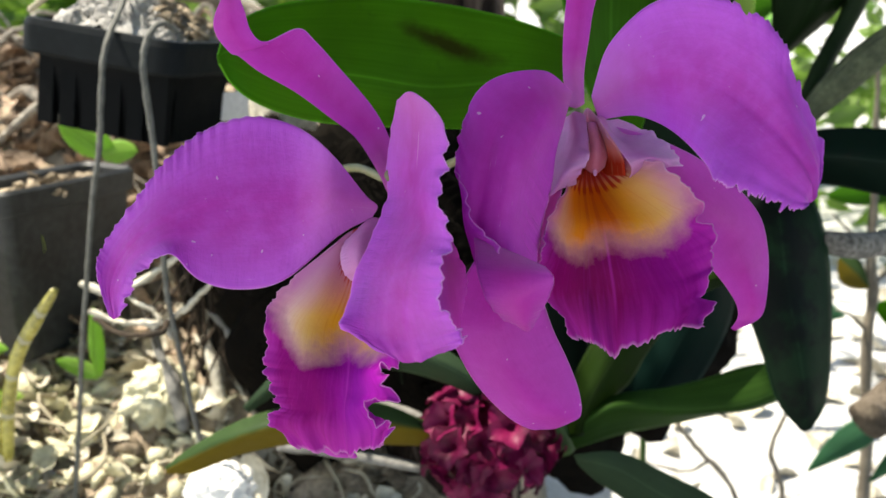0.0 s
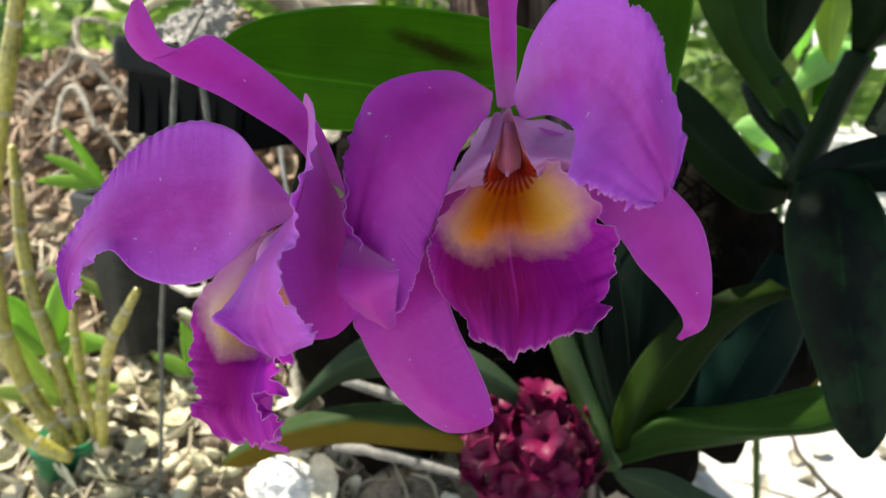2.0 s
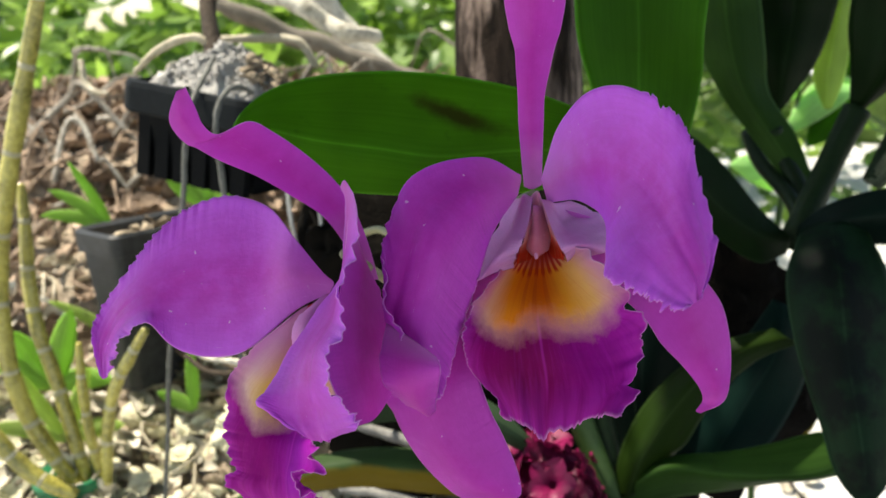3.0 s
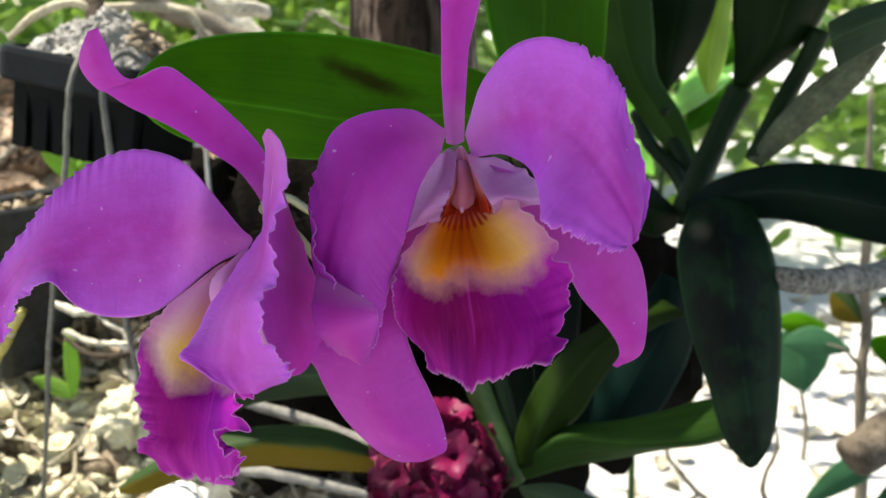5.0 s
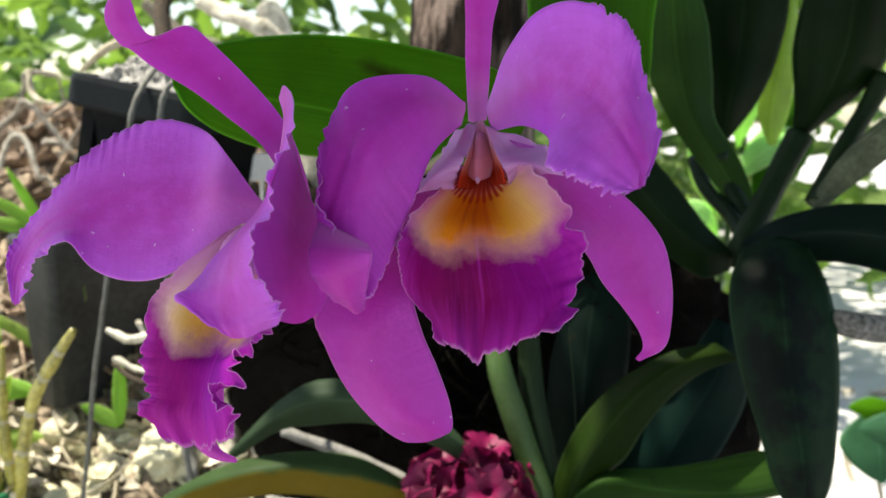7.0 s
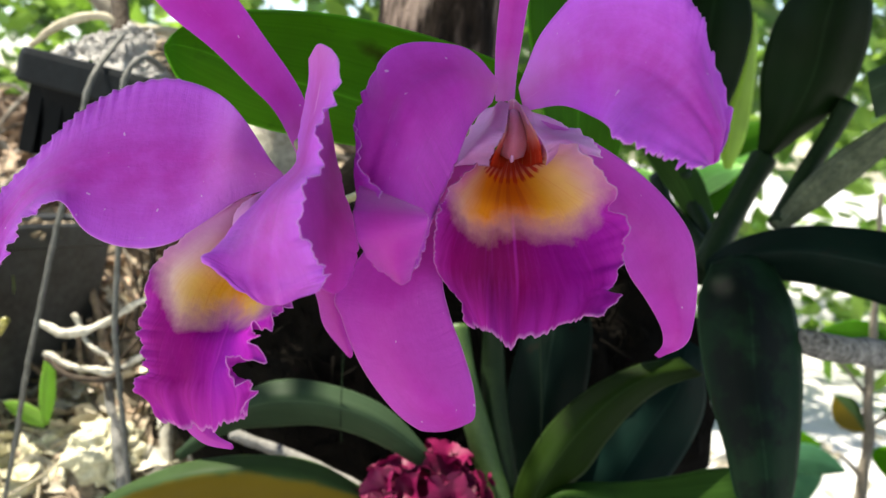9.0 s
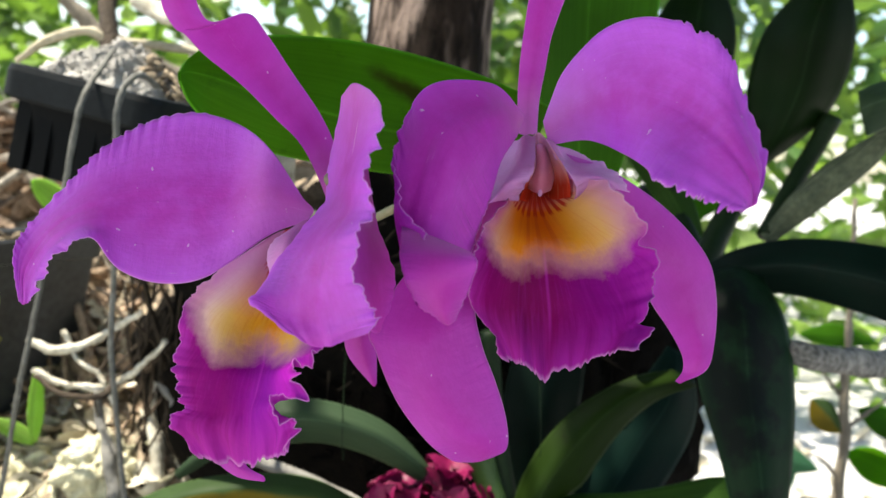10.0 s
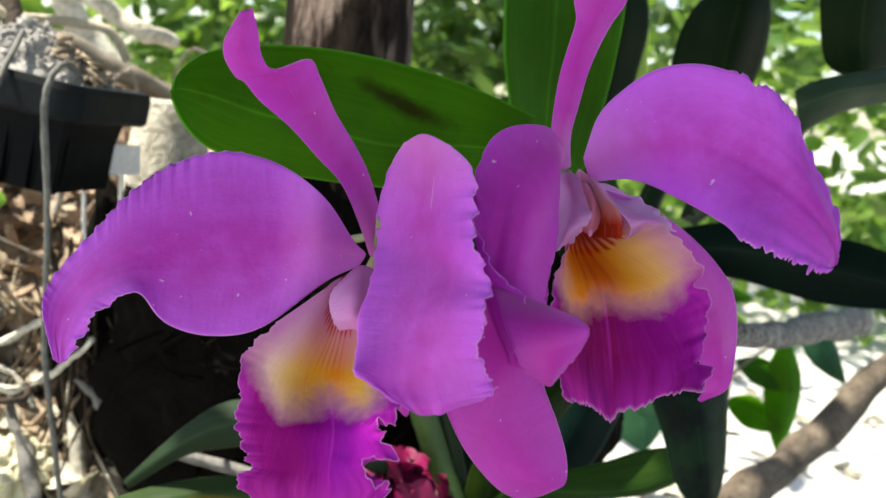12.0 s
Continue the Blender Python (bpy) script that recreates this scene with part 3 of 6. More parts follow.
def blade(name, cage, material, parent, label="", nu=60, nv=25, thick=0.0005, frill=(0, 0), waves=(14, 14), spans=((0.1, 1.0), (0.1, 1.0)), frill_end=0.0, end_waves=2.4, teeth=0.0, notches=(26, 6), scallop=(0, 0), swings=(3, 3), apex=0.0, creases=(), edge=3, dome=0.0, folds=0.0, seed=1):
    """A petal, sepal or leaf: frill lifts the two long edges, frill_end the far end, teeth notch the edges finely."""
    g = surface(cage, nu, nv)
    n = normals_of(g)
    v = np.linspace(-1, 1, nv)
    u = np.linspace(0, 1, nu)
    if dome:
        g = g + n * (dome * (1 - v ** 2) * np.sin(math.pi * u)[:, None])[..., None]
    if folds:
        swing = ripple(nv, 1.7, seed + 21, 0.6)[None] * np.clip(u - 0.15, 0, 1)[:, None] + 0.5 * ripple(nu, 1.6, seed + 23, 0.4)[:, None] * (np.abs(v) ** 1.5)[None]
        g = g + n * (folds * swing)[..., None]
    for side, amount, count, span in ((-1, frill[0], waves[0], spans[0]), (1, frill[1], waves[1], spans[1])):
        if amount:
            gate = np.clip((u - span[0]) * 8, 0, 1) * np.clip((span[1] - u) * 8 + 0.3, 0, 1)
            reach = np.clip(side * v, 0, 1) ** edge
            g = g + n * (amount * reach[None] * ripple(nu, count, seed + side)[:, None] * gate[:, None])[..., None]
    if frill_end:
        g = g + n * (frill_end * (u ** 4)[:, None] * ripple(nv, end_waves, seed + 7, 0.25)[None])[..., None]
        g = g + n * (0.12 * frill_end * (u ** 14)[:, None] * ripple(nv, end_waves * 4, seed + 9, 0.4)[None])[..., None]
    for at, high, wide in creases:
        g = g + n * (high * np.exp(-((v - at) / wide) ** 2)[None] * np.clip((u - 0.5) * 2.5, 0, 1)[:, None])[..., None]
    out = np.gradient(g, axis=1)
    out = out / np.maximum(np.linalg.norm(out, axis=-1, keepdims=True), 1e-9)
    for side, amount, count in ((-1, scallop[0], swings[0]), (1, scallop[1], swings[1])):
        if amount:
            reach = np.clip(side * v, 0, 1) ** 4
            gate = np.clip((u - 0.3) * 6, 0, 1)
            g = g + out * (side * amount * reach[None] * (ripple(nu, count, seed + 11 + side, 0.3) - 0.4)[:, None] * gate[:, None])[..., None]
    if teeth:
        gates = np.where(v[None] < 0, ((u > spans[0][0]) & (u < spans[0][1]))[:, None], ((u > spans[1][0]) & (u < spans[1][1]))[:, None])
        bites = np.where(v[None] < 0, ragged(nu, notches[0], seed + 5)[:, None], ragged(nu, notches[0], seed + 15)[:, None])
        g = g + out * ((np.abs(v) ** 9)[None] * bites * 0.6 * teeth * np.sign(v)[None] * gates)[..., None]
        if frill_end:
            down = np.gradient(g, axis=0)
            down = down / np.maximum(np.linalg.norm(down, axis=-1, keepdims=True), 1e-9)
            tip = ragged(nv, notches[1], seed + 6) * teeth * 0.8 + apex * np.exp(-((v + 0.05) / 0.10) ** 2)
            g = g + down * ((u ** 9)[:, None] * tip[None])[..., None]
    uu, vv = np.meshgrid(u, (v + 1) / 2, indexing="ij")
    verts, faces, uvs = g.reshape(-1, 3), sheet_faces(nu, nv), np.stack([uu, vv], -1).reshape(-1, 2)
    ob = mesh_part(name, verts, faces, material, parent, label, uvs)
    solid = ob.modifiers.new("thickness", "SOLIDIFY")
    solid.thickness, solid.offset = thick, 0
    return ob


def tube_arrays(points, radii, segments=10, count=None):
    """Verts and faces of a round limb along a smooth path."""
    count = count or max(6, 5 * (len(points) - 1) + 1)
    p = spline(points, count)
    r = np.interp(np.linspace(0, 1, count), np.linspace(0, 1, len(radii)), radii)
    t = np.gradient(p, axis=0)
    t /= np.linalg.norm(t, axis=1, keepdims=True)
    side = np.cross(t, np.array([0.31, 0.17, 0.93]))
    side /= np.maximum(np.linalg.norm(side, axis=1, keepdims=True), 1e-6)
    up = np.cross(side, t)
    a = np.linspace(0, 2 * math.pi, segments, endpoint=False)
    ring = p[:, None] + r[:, None, None] * (np.cos(a)[None, :, None] * side[:, None] + np.sin(a)[None, :, None] * up[:, None])
    faces = []
    for i in range(count - 1):
        for j in range(segments):
            k = (j + 1) % segments
            faces.append((i * segments + j, i * segments + k, (i + 1) * segments + k, (i + 1) * segments + j))
    faces.append(tuple(range(segments))[::-1])
    faces.append(tuple((count - 1) * segments + j for j in range(segments)))
    return ring.reshape(-1, 3), faces


def limb(name, points, radii, material, parent=None, label="", segments=10, count=None, knobs=0.0, seed=1):
    verts, faces = tube_arrays(points, radii, segments, count)
    if knobs:
        verts = np.array([v + np.array(noise.noise_vector(Vector(v) * (0.35 / max(radii)))) * knobs for v in verts])
    return mesh_part(name, verts, faces, material, parent, label)


def joined(name, pieces, material, parent=None, label="", kind="", category=""):
    """Many loose pieces as one mesh."""
    verts, faces, start = [], [], 0
    for v, f in pieces:
        verts.append(np.asarray(v, float))
        faces += [tuple(i + start for i in face) for face in f]
        start += len(v)
    ob = mesh_part(name, np.concatenate(verts), faces, material, parent, label)
    return tagged(ob, kind=kind, category=category)


def leaf_cloud(rng, n, place, size, flat=0.5):
    """n small folded leaves at places given by place(rng): arrays for one mesh."""
    pts = np.array([place(rng) for _ in range(n)])
    length = size * rng.uniform(0.6, 1.4, (n, 1))
    axis = rng.normal(size=(n, 3))
    axis[:, 2] = axis[:, 2] * flat - 0.25
    axis /= np.linalg.norm(axis, axis=1, keepdims=True)
    side = np.cross(axis, rng.normal(size=(n, 3)))
    side /= np.linalg.norm(side, axis=1, keepdims=True)
    up = np.cross(axis, side)
    w = 0.42
    steps = ((0, 0, 0), (0.28, -w * 0.8, 0.05), (0.30, 0, 0), (0.28, w * 0.8, 0.05), (0.68, -w * 0.72, 0.04), (0.70, 0, -0.03), (0.68, w * 0.72, 0.04), (1.0, 0, -0.12))
    verts = np.stack([pts + length * (a * axis + b * 0.5 * side + c * up) for a, b, c in steps], 1).reshape(-1, 3)
    pattern = ((0, 1, 2), (0, 2, 3), (1, 4, 5, 2), (2, 5, 6, 3), (4, 7, 5), (5, 7, 6))
    faces = [tuple(8 * i + j for j in f) for i in range(n) for f in pattern]
    return verts, faces


# ---- control cages, millimetres from ORIGIN ----
R_LEFT_PETAL = [
    [(39, 45, 52), (39, 46, 49), (38, 47, 45), (37, 48, 40)],
    [(22, 25, 64), (23, 20, 58), (26, 13, 47), (29, 16, 30)],
    [(2, 10, 64), (5, 2, 55), (13, -12, 39), (24, -5, 15)],
    [(-13, -5, 57), (-9, -14, 46), (4, -30, 25), (19, -15, -2)],
    [(-21, -14, 40), (-15, -25, 28), (0, -39, 9), (15, -30, -18)],
    [(-23, -27, 20), (-19, -34, 8), (-3, -49, -6), (13, -52, -29)],
    [(-9, -62, -4), (-19, -42, -8), (-4, -53, -22), (12, -66, -34)],
    [(13, -77, -13), (-8, -57, -34), (2, -64, -39), (8, -71, -39)],
]
R_RIGHT_PETAL = [
    [(50, 48, 49), (52, 46, 43), (54, 43, 37)],
    [(57, 50, 73), (67, 27, 58), (72, 27, 41)],
    [(72, 30, 95), (84, 3, 64), (85, 2, 36)],
    [(90, 10, 102), (100, -20, 61), (86, -50, 30)],
    [(108, -13, 96), (108, -40, 54), (86, -71, 25)],
    [(121, -32, 83), (113, -58, 47), (98, -76, 22)],
    [(126, -48, 61), (118, -72, 38), (106, -82, 19)],
    [(131, -65, 39), (123, -78, 28), (114, -86, 17)],
    [(125, -80, 21), (123, -81, 19), (120, -83, 18)],
]
R_LEFT_FOLD = [
    [(-16, -52, -4), (-2, -66, -6), (13, -82, -9)],
    [(-15, -72, -15), (1, -83, -13), (16, -88, -12)],
    [(-12, -79, -23), (2, -87, -22), (15, -87, -19)],
    [(-6, -74, -33), (4, -81, -33), (12, -79, -30)],
    [(3, -70, -40), (7, -73, -41), (10, -71, -39)],
]
R_DORSAL_SEPAL = [
    [(39, 66, 42), (44, 63, 41), (49, 66, 43)],
    [(37, 70, 60), (43, 67, 60), (49, 72, 60)],
    [(36, 66, 78), (43, 62, 78), (50, 66, 78)],
    [(36, 61, 94), (43, 57, 94), (51, 60, 94)],
    [(36, 51, 108), (44, 49, 108), (54, 56, 108)],
    [(36, 43, 120), (46, 40, 120), (57, 49, 120)],
    [(33, 41, 132), (47, 35, 132), (61, 40, 132)],
    [(32, 33, 152), (48, 27, 152), (63, 32, 152)],
    [(43, 18, 178), (48, 18, 178), (54, 18, 178)],
]
R_RIGHT_SEPAL = [
    [(57, 45, 35), (58, 46, 30), (58, 47, 26)],
    [(86, 40, 27), (85, 37, 13), (82, 37, -2)],
    [(122, 52, 8), (114, 35, -8), (106, 35, -24)],
    [(146, 52, -15), (133, 42, -28), (117, 43, -42)],
    [(154, 52, -37), (141, 42, -48), (129, 48, -56)],
    [(156, 52, -61), (148, 48, -66), (139, 53, -70)],
    [(153, 50, -77), (147, 52, -79), (142, 57, -80)],
    [(141, 55, -87), (140, 55, -87), (138, 55, -86)],
]
R_LEFT_SEPAL = [
    [(31, 50, 24), (34, 50, 20), (39, 50, 17)],
    [(-1, 18, -14), (11, 15, -20), (27, 15, -26)],
    [(-28, -2, -56), (-2, -8, -54), (21, -2, -44)],
    [(-25, -5, -71), (1, -13, -74), (26, -5, -63)],
    [(-13, -6, -94), (10, -14, -89), (34, -6, -80)],
    [(3, -4, -113), (21, -12, -104), (41, -6, -98)],
    [(16, 0, -123), (31, -7, -114), (43, -4, -113)],
    [(24, 1, -124), (30, -2, -122), (37, -2, -119)],
]
R_LIP = [
    [(39, 28, 17), (44, 43, 15), (50, 49, 14), (56, 40, 16), (61, 18, 21)],
    [(31, 0, 8), (38, 22, 3), (50, 30, 1), (64, 17, 7), (78, -8, 21)],
    [(20, -20, -4), (35, -7, -9), (51, 2, -11), (76, -3, -8), (97, -12, 4)],
    [(17, -30, -17), (34, -13, -24), (54, -7, -29), (80, -10, -27), (105, -10, -17)],
    [(19, -12, -41), (37, -10, -46), (57, -11, -48), (83, -18, -44), (105, -17, -36)],
    [(37, -12, -67), (45, -15, -68), (57, -22, -69), (78, -25, -62), (94, -42, -48)],
]
R_LIP_WING = [
    [(33, 56, 37), (38, 50, 38), (41, 46, 41), (46, 40, 40)],
    [(28, 50, 27), (35, 32, 28), (39, 23, 31), (45, 20, 29)],
    [(22, 40, 17), (29, 12, 18), (34, 5, 22), (43, 3, 23)],
    [(18, 26, 9), (24, -6, 10), (30, -3, 14), (40, 6, 15)],
    [(17, 12, 5), (22, -12, 7), (28, -2, 8), (38, 12, 8)],
]
R_LIP_HOOD = [
    [(51, 36, 40), (55, 38, 39), (58, 42, 37), (66, 54, 36)],
    [(56, 19, 30), (60, 26, 30), (64, 36, 28), (78, 50, 32)],
    [(62, 5, 22), (66, 6, 24), (72, 16, 26), (87, 38, 27)],
    [(65, 6, 17), (72, 2, 22), (79, 4, 23), (91, 24, 22)],
    [(66, 16, 10), (74, 12, 14), (84, 6, 18), (93, 14, 17)],
]
R_THROAT = [
    [(45, 42, 41), (48, 46, 43), (51, 36, 40)],
    [(45, 26, 32), (49, 48, 35), (55, 22, 33)],
    [(44, 10, 24), (50, 48, 27), (59, 10, 26)],
    [(41, 15, 16), (50, 49, 16), (62, 11, 20)],
    [(39, 20, 8), (50, 44, 6), (64, 15, 12)],
]
L_LEFT_PETAL = [
    [(-70, 27, -3), (-65, 27, -7), (-68, 27, -13)],
    [(-87, 26, 20), (-88, 16, 1), (-85, 18, -21)],
    [(-110, 48, 33), (-109, 27, -6), (-114, 14, -44)],
    [(-137, 55, 37), (-135, 30, -9), (-138, 16, -50)],
    [(-163, 55, 29), (-159, 30, -12), (-158, 15, -45)],
    [(-183, 50, 13), (-178, 28, -17), (-171, 13, -31)],
    [(-200, 45, -8), (-193, 28, -25), (-177, 12, -30)],
    [(-217, 40, -31), (-205, 30, -38), (-189, 13, -38)],
    [(-219, 30, -45), (-211, 27, -53), (-197, 15, -52)],
    [(-211, 22, -67), (-208, 20, -68), (-204, 19, -65)],
]
L_RIGHT_PETAL = [
    [(-53, 7, 51), (-46, -8, 57), (-37, -27, 54)],
    [(-56, 26, 39), (-43, -15, 43), (-30, -46, 46)],
    [(-60, 33, 17), (-44, -20, 24), (-29, -57, 32)],
    [(-60, 26, -3), (-43, -35, 12), (-32, -75, 19)],
    [(-64, -5, -11), (-41, -60, 1), (-27, -87, 6)],
    [(-71, -30, -24), (-48, -70, -12), (-31, -102, -5)],
    [(-74, -60, -35), (-51, -75, -29), (-31, -98, -21)],
    [(-75, -73, -38), (-51, -74, -43), (-24, -92, -33)],
    [(-68, -75, -43), (-48, -77, -50), (-21, -91, -39)],
    [(-60, -75, -48), (-45, -78, -54), (-26, -82, -46)],
]
L_RIGHT_PETAL_BACK = [
    [(-41, -20, 43), (-39, -15, 31), (-40, -8, 18)],
    [(-42, -30, 19), (-35, -20, 15), (-34, 0, 2)],
    [(-38, -60, 4), (-32, -40, -3), (-27, -5, -15)],
    [(-37, -85, -10), (-28, -55, -19), (-19, -20, -29)],
    [(-30, -88, -30), (-25, -56, -36), (-19, -20, -42)],
    [(-25, -82, -44), (-22, -58, -50), (-22, -22, -52)],
]
L_DORSAL_SEPAL = [
    [(-49, 66, -15), (-54, 64, -15), (-59, 66, -14)],
    [(-54, 66, 6), (-61, 62, 6), (-67, 64, 5)],
    [(-62, 66, 28), (-70, 60, 27), (-78, 56, 25)],
    [(-71, 63, 44), (-81, 53, 41), (-91, 45, 38)],
    [(-84, 50, 62), (-95, 38, 57), (-106, 28, 53)],
    [(-94, 22, 79), (-107, 16, 71), (-121, 10, 65)],
    [(-100, 4, 86), (-114, 1, 79), (-128, -1, 73)],
    [(-115, -1, 80), (-123, -2, 77), (-132, -3, 75)],
    [(-121, -5, 85), (-129, -8, 85), (-137, -7, 83)],
    [(-123, -9, 95), (-130, -12, 95), (-137, -10, 91)],
    [(-126, -12, 105), (-128, -12, 104), (-131, -12, 103)],
]
L_LIP = [
    [(-85, 8, -22), (-79, 14, -18), (-71, 18, -16), (-62, 17, -18), (-55, 15, -24)],
    [(-111, 7, -43), (-94, 3, -45), (-79, 16, -49), (-63, 3, -49), (-50, -17, -47)],
    [(-122, 5, -57), (-103, -3, -62), (-84, 6, -67), (-65, -10, -64), (-48, -28, -62)],
    [(-123, -2, -77), (-102, -10, -78), (-82, -10, -80), (-63, -26, -73), (-51, -38, -70)],
    [(-123, -6, -88), (-102, -14, -86), (-81, -18, -85), (-67, -33, -78), (-60, -41, -73)],
    [(-119, -10, -97), (-100, -17, -95), (-81, -22, -93), (-65, -40, -85), (-53, -51, -80)],
    [(-116, -13, -104), (-99, -19, -103), (-80, -25, -100), (-70, -42, -92), (-64, -54, -87)],
    [(-120, -13, -111), (-99, -20, -112), (-79, -26, -110), (-65, -44, -101), (-54, -56, -93)],
    [(-107, -8, -128), (-94, -13, -129), (-78, -20, -125), (-66, -35, -117), (-58, -48, -108)],
]
L_LIP_HOOD = [
    [(-75, 18, -17), (-67, 22, -12), (-56, 18, -15)],
    [(-82, 8, -24), (-71, -5, -18), (-58, 2, -24)],
    [(-81, -2, -34), (-72, -14, -28), (-60, -8, -38)],
    [(-77, 0, -40), (-70, -10, -37), (-61, -5, -44)],
]
L_LOWER_SEPAL = [
    [(-104, 30, -86), (-98, 30, -85), (-92, 30, -84)],
    [(-113, 25, -126), (-100, 23, -123), (-89, 25, -119)],
    [(-107, 22, -140), (-99, 18, -137), (-92, 20, -134)],
    [(-94, 18, -148), (-90, 15, -144), (-88, 17, -142)],
    [(-79, 16, -149), (-78, 16, -148), (-79, 16, -146)],
]
L_REAR_SEPAL = [
    [(-55, 40, -46), (-46, 37, -45), (-35, 40, -44)],
    [(-49, 65, -75), (-40, 58, -72), (-30, 65, -73)],
    [(-45, 75, -93), (-36, 68, -90), (-29, 73, -91)],
    [(-31, 78, -109), (-29, 78, -110), (-28, 78, -108)],
]
BIG_LEAF = [
    [(74, 250, 67), (66, 240, 41), (49, 240, 13)],
    [(23, 255, 85), (16, 235, 41), (7, 235, 7)],
    [(-36, 250, 97), (-38, 225, 38), (-43, 225, 8)],
    [(-86, 240, 101), (-82, 210, 46), (-84, 215, 11)],
    [(-135, 230, 98), (-125, 200, 53), (-124, 205, 16)],
    [(-164, 210, 89), (-157, 190, 62), (-157, 195, 28)],
    [(-178, 190, 75), (-176, 185, 65), (-172, 180, 43)],
    [(-180, 175, 64), (-180, 174, 62), (-179, 173, 58)],
]
UPRIGHT_LEAF = [
    [(131, 380, -41), (136, 380, -41), (142, 380, -41)],
    [(91, 340, 28), (116, 355, 22), (150, 355, 18)],
    [(71, 330, 85), (111, 350, 85), (162, 350, 81)],
    [(61, 318, 121), (110, 345, 122), (161, 330, 122)],
    [(58, 318, 164), (108, 345, 167), (164, 330, 167)],
    [(60, 318, 215), (108, 345, 219), (160, 330, 219)],
    [(100, 325, 280), (105, 325, 282), (110, 325, 280)],
]
HANGING_LEAF = [
    [(282, 520, -81), (313, 530, -70), (348, 540, -74)],
    [(266, 490, -121), (311, 470, -109), (363, 490, -118)],
    [(274, 460, -185), (316, 440, -177), (369, 460, -182)],
    [(293, 430, -246), (325, 415, -239), (364, 430, -249)],
    [(308, 415, -293), (331, 402, -284), (356, 412, -293)],
    [(328, 400, -318), (333, 400, -320), (340, 400, -317)],
]
SIDE_LEAF = [
    [(291, 570, -81), (289, 570, -90), (291, 570, -100)],
    [(321, 560, -55), (321, 540, -72), (331, 550, -98)],
    [(369, 540, -36), (368, 520, -61), (380, 530, -93)],
    [(417, 510, -30), (416, 490, -61), (426, 500, -98)],
    [(468, 480, -33), (464, 460, -67), (472, 470, -106)],
    [(521, 440, -43), (518, 425, -73), (527, 435, -102)],
    [(562, 410, -74), (563, 410, -82), (564, 410, -90)],
]
FORK_LEAF = [
    [(283, 570, -95), (282, 570, -103), (279, 570, -113)],
    [(249, 560, -64), (244, 540, -86), (250, 550, -119)],
    [(215, 550, -23), (205, 530, -57), (214, 540, -99)],
    [(179, 540, 13), (170, 520, -20), (178, 530, -64)],
    [(141, 520, 38), (136, 510, 15), (140, 520, -9)],
]
RISING_LEAF = [
    [(100, 470, -361), (114, 460, -356), (129, 470, -356)],
    [(104, 480, -323), (125, 460, -317), (152, 480, -323)],
    [(115, 485, -290), (141, 465, -286), (174, 485, -302)],
    [(135, 490, -255), (161, 470, -256), (192, 490, -270)],
    [(170, 500, -220), (191, 480, -223), (218, 500, -237)],
    [(217, 510, -193), (230, 495, -199), (250, 510, -212)],
    [(262, 520, -183), (275, 515, -190), (289, 520, -198)],
]
TEAL_LEAF = [
    [(162, 560, -385), (174, 550, -383), (189, 560, -388)],
    [(174, 570, -339), (212, 550, -343), (260, 570, -354)],
    [(211, 580, -264), (248, 560, -277), (298, 580, -296)],
    [(249, 590, -211), (276, 570, -225), (313, 590, -244)],
    [(274, 600, -173), (287, 600, -179), (301, 600, -185)],
]
DARK_LEAF = [
    [(108, 560, -352), (130, 550, -353), (157, 560, -360)],
    [(94, 570, -298), (130, 550, -294), (171, 570, -303)],
    [(92, 580, -242), (130, 560, -233), (178, 580, -240)],
    [(102, 590, -184), (135, 580, -173), (178, 590, -177)],
    [(123, 600, -132), (142, 600, -127), (161, 600, -128)],
]
LOW_LEAF = [
    [(94, 470, -363), (97, 470, -371), (100, 470, -379)],
    [(126, 480, -335), (126, 460, -336), (130, 470, -369)],
    [(158, 480, -316), (157, 460, -321), (163, 480, -363)],
    [(215, 490, -312), (214, 470, -328), (218, 490, -356)],
    [(263, 500, -304), (262, 480, -331), (270, 490, -344)],
    [(312, 510, -293), (313, 490, -327), (322, 500, -340)],
    [(379, 520, -290), (382, 510, -302), (391, 520, -320)],
]
ARCHED_LEAF = [
    [(32, 440, -305), (38, 440, -310), (39, 440, -319)],
    [(-23, 440, -251), (-26, 420, -259), (-32, 440, -283)],
    [(-75, 440, -230), (-79, 420, -242), (-89, 440, -269)],
    [(-136, 440, -227), (-136, 420, -243), (-138, 440, -274)],
    [(-179, 440, -250), (-180, 425, -263), (-185, 440, -285)],
    [(-240, 450, -315), (-239, 450, -319), (-235, 450, -323)],
]
BOTTOM_LEAF = [
    [(-42, 440, -331), (-41, 430, -336), (-43, 440, -356)],
    [(-102, 440, -306), (-101, 420, -321), (-106, 440, -354)],
    [(-168, 440, -307), (-167, 420, -320), (-173, 440, -352)],
    [(-236, 440, -325), (-233, 420, -335), (-241, 440, -365)],
    [(-294, 440, -357), (-293, 430, -365), (-296, 440, -387)],
    [(-328, 450, -386), (-328, 450, -390), (-327, 450, -394)],
]
FRONT_LOW_LEAF = [
    [(104, 410, -352), (106, 410, -356), (108, 410, -361)],
    [(129, 405, -345), (127, 400, -355), (128, 410, -380)],
    [(157, 405, -348), (154, 400, -365), (154, 410, -399)],
    [(202, 410, -373), (195, 405, -393), (187, 415, -429)],
    [(254, 420, -406), (248, 420, -425), (239, 425, -452)],
    [(307, 430, -458), (305, 430, -464), (302, 430, -469)],
]
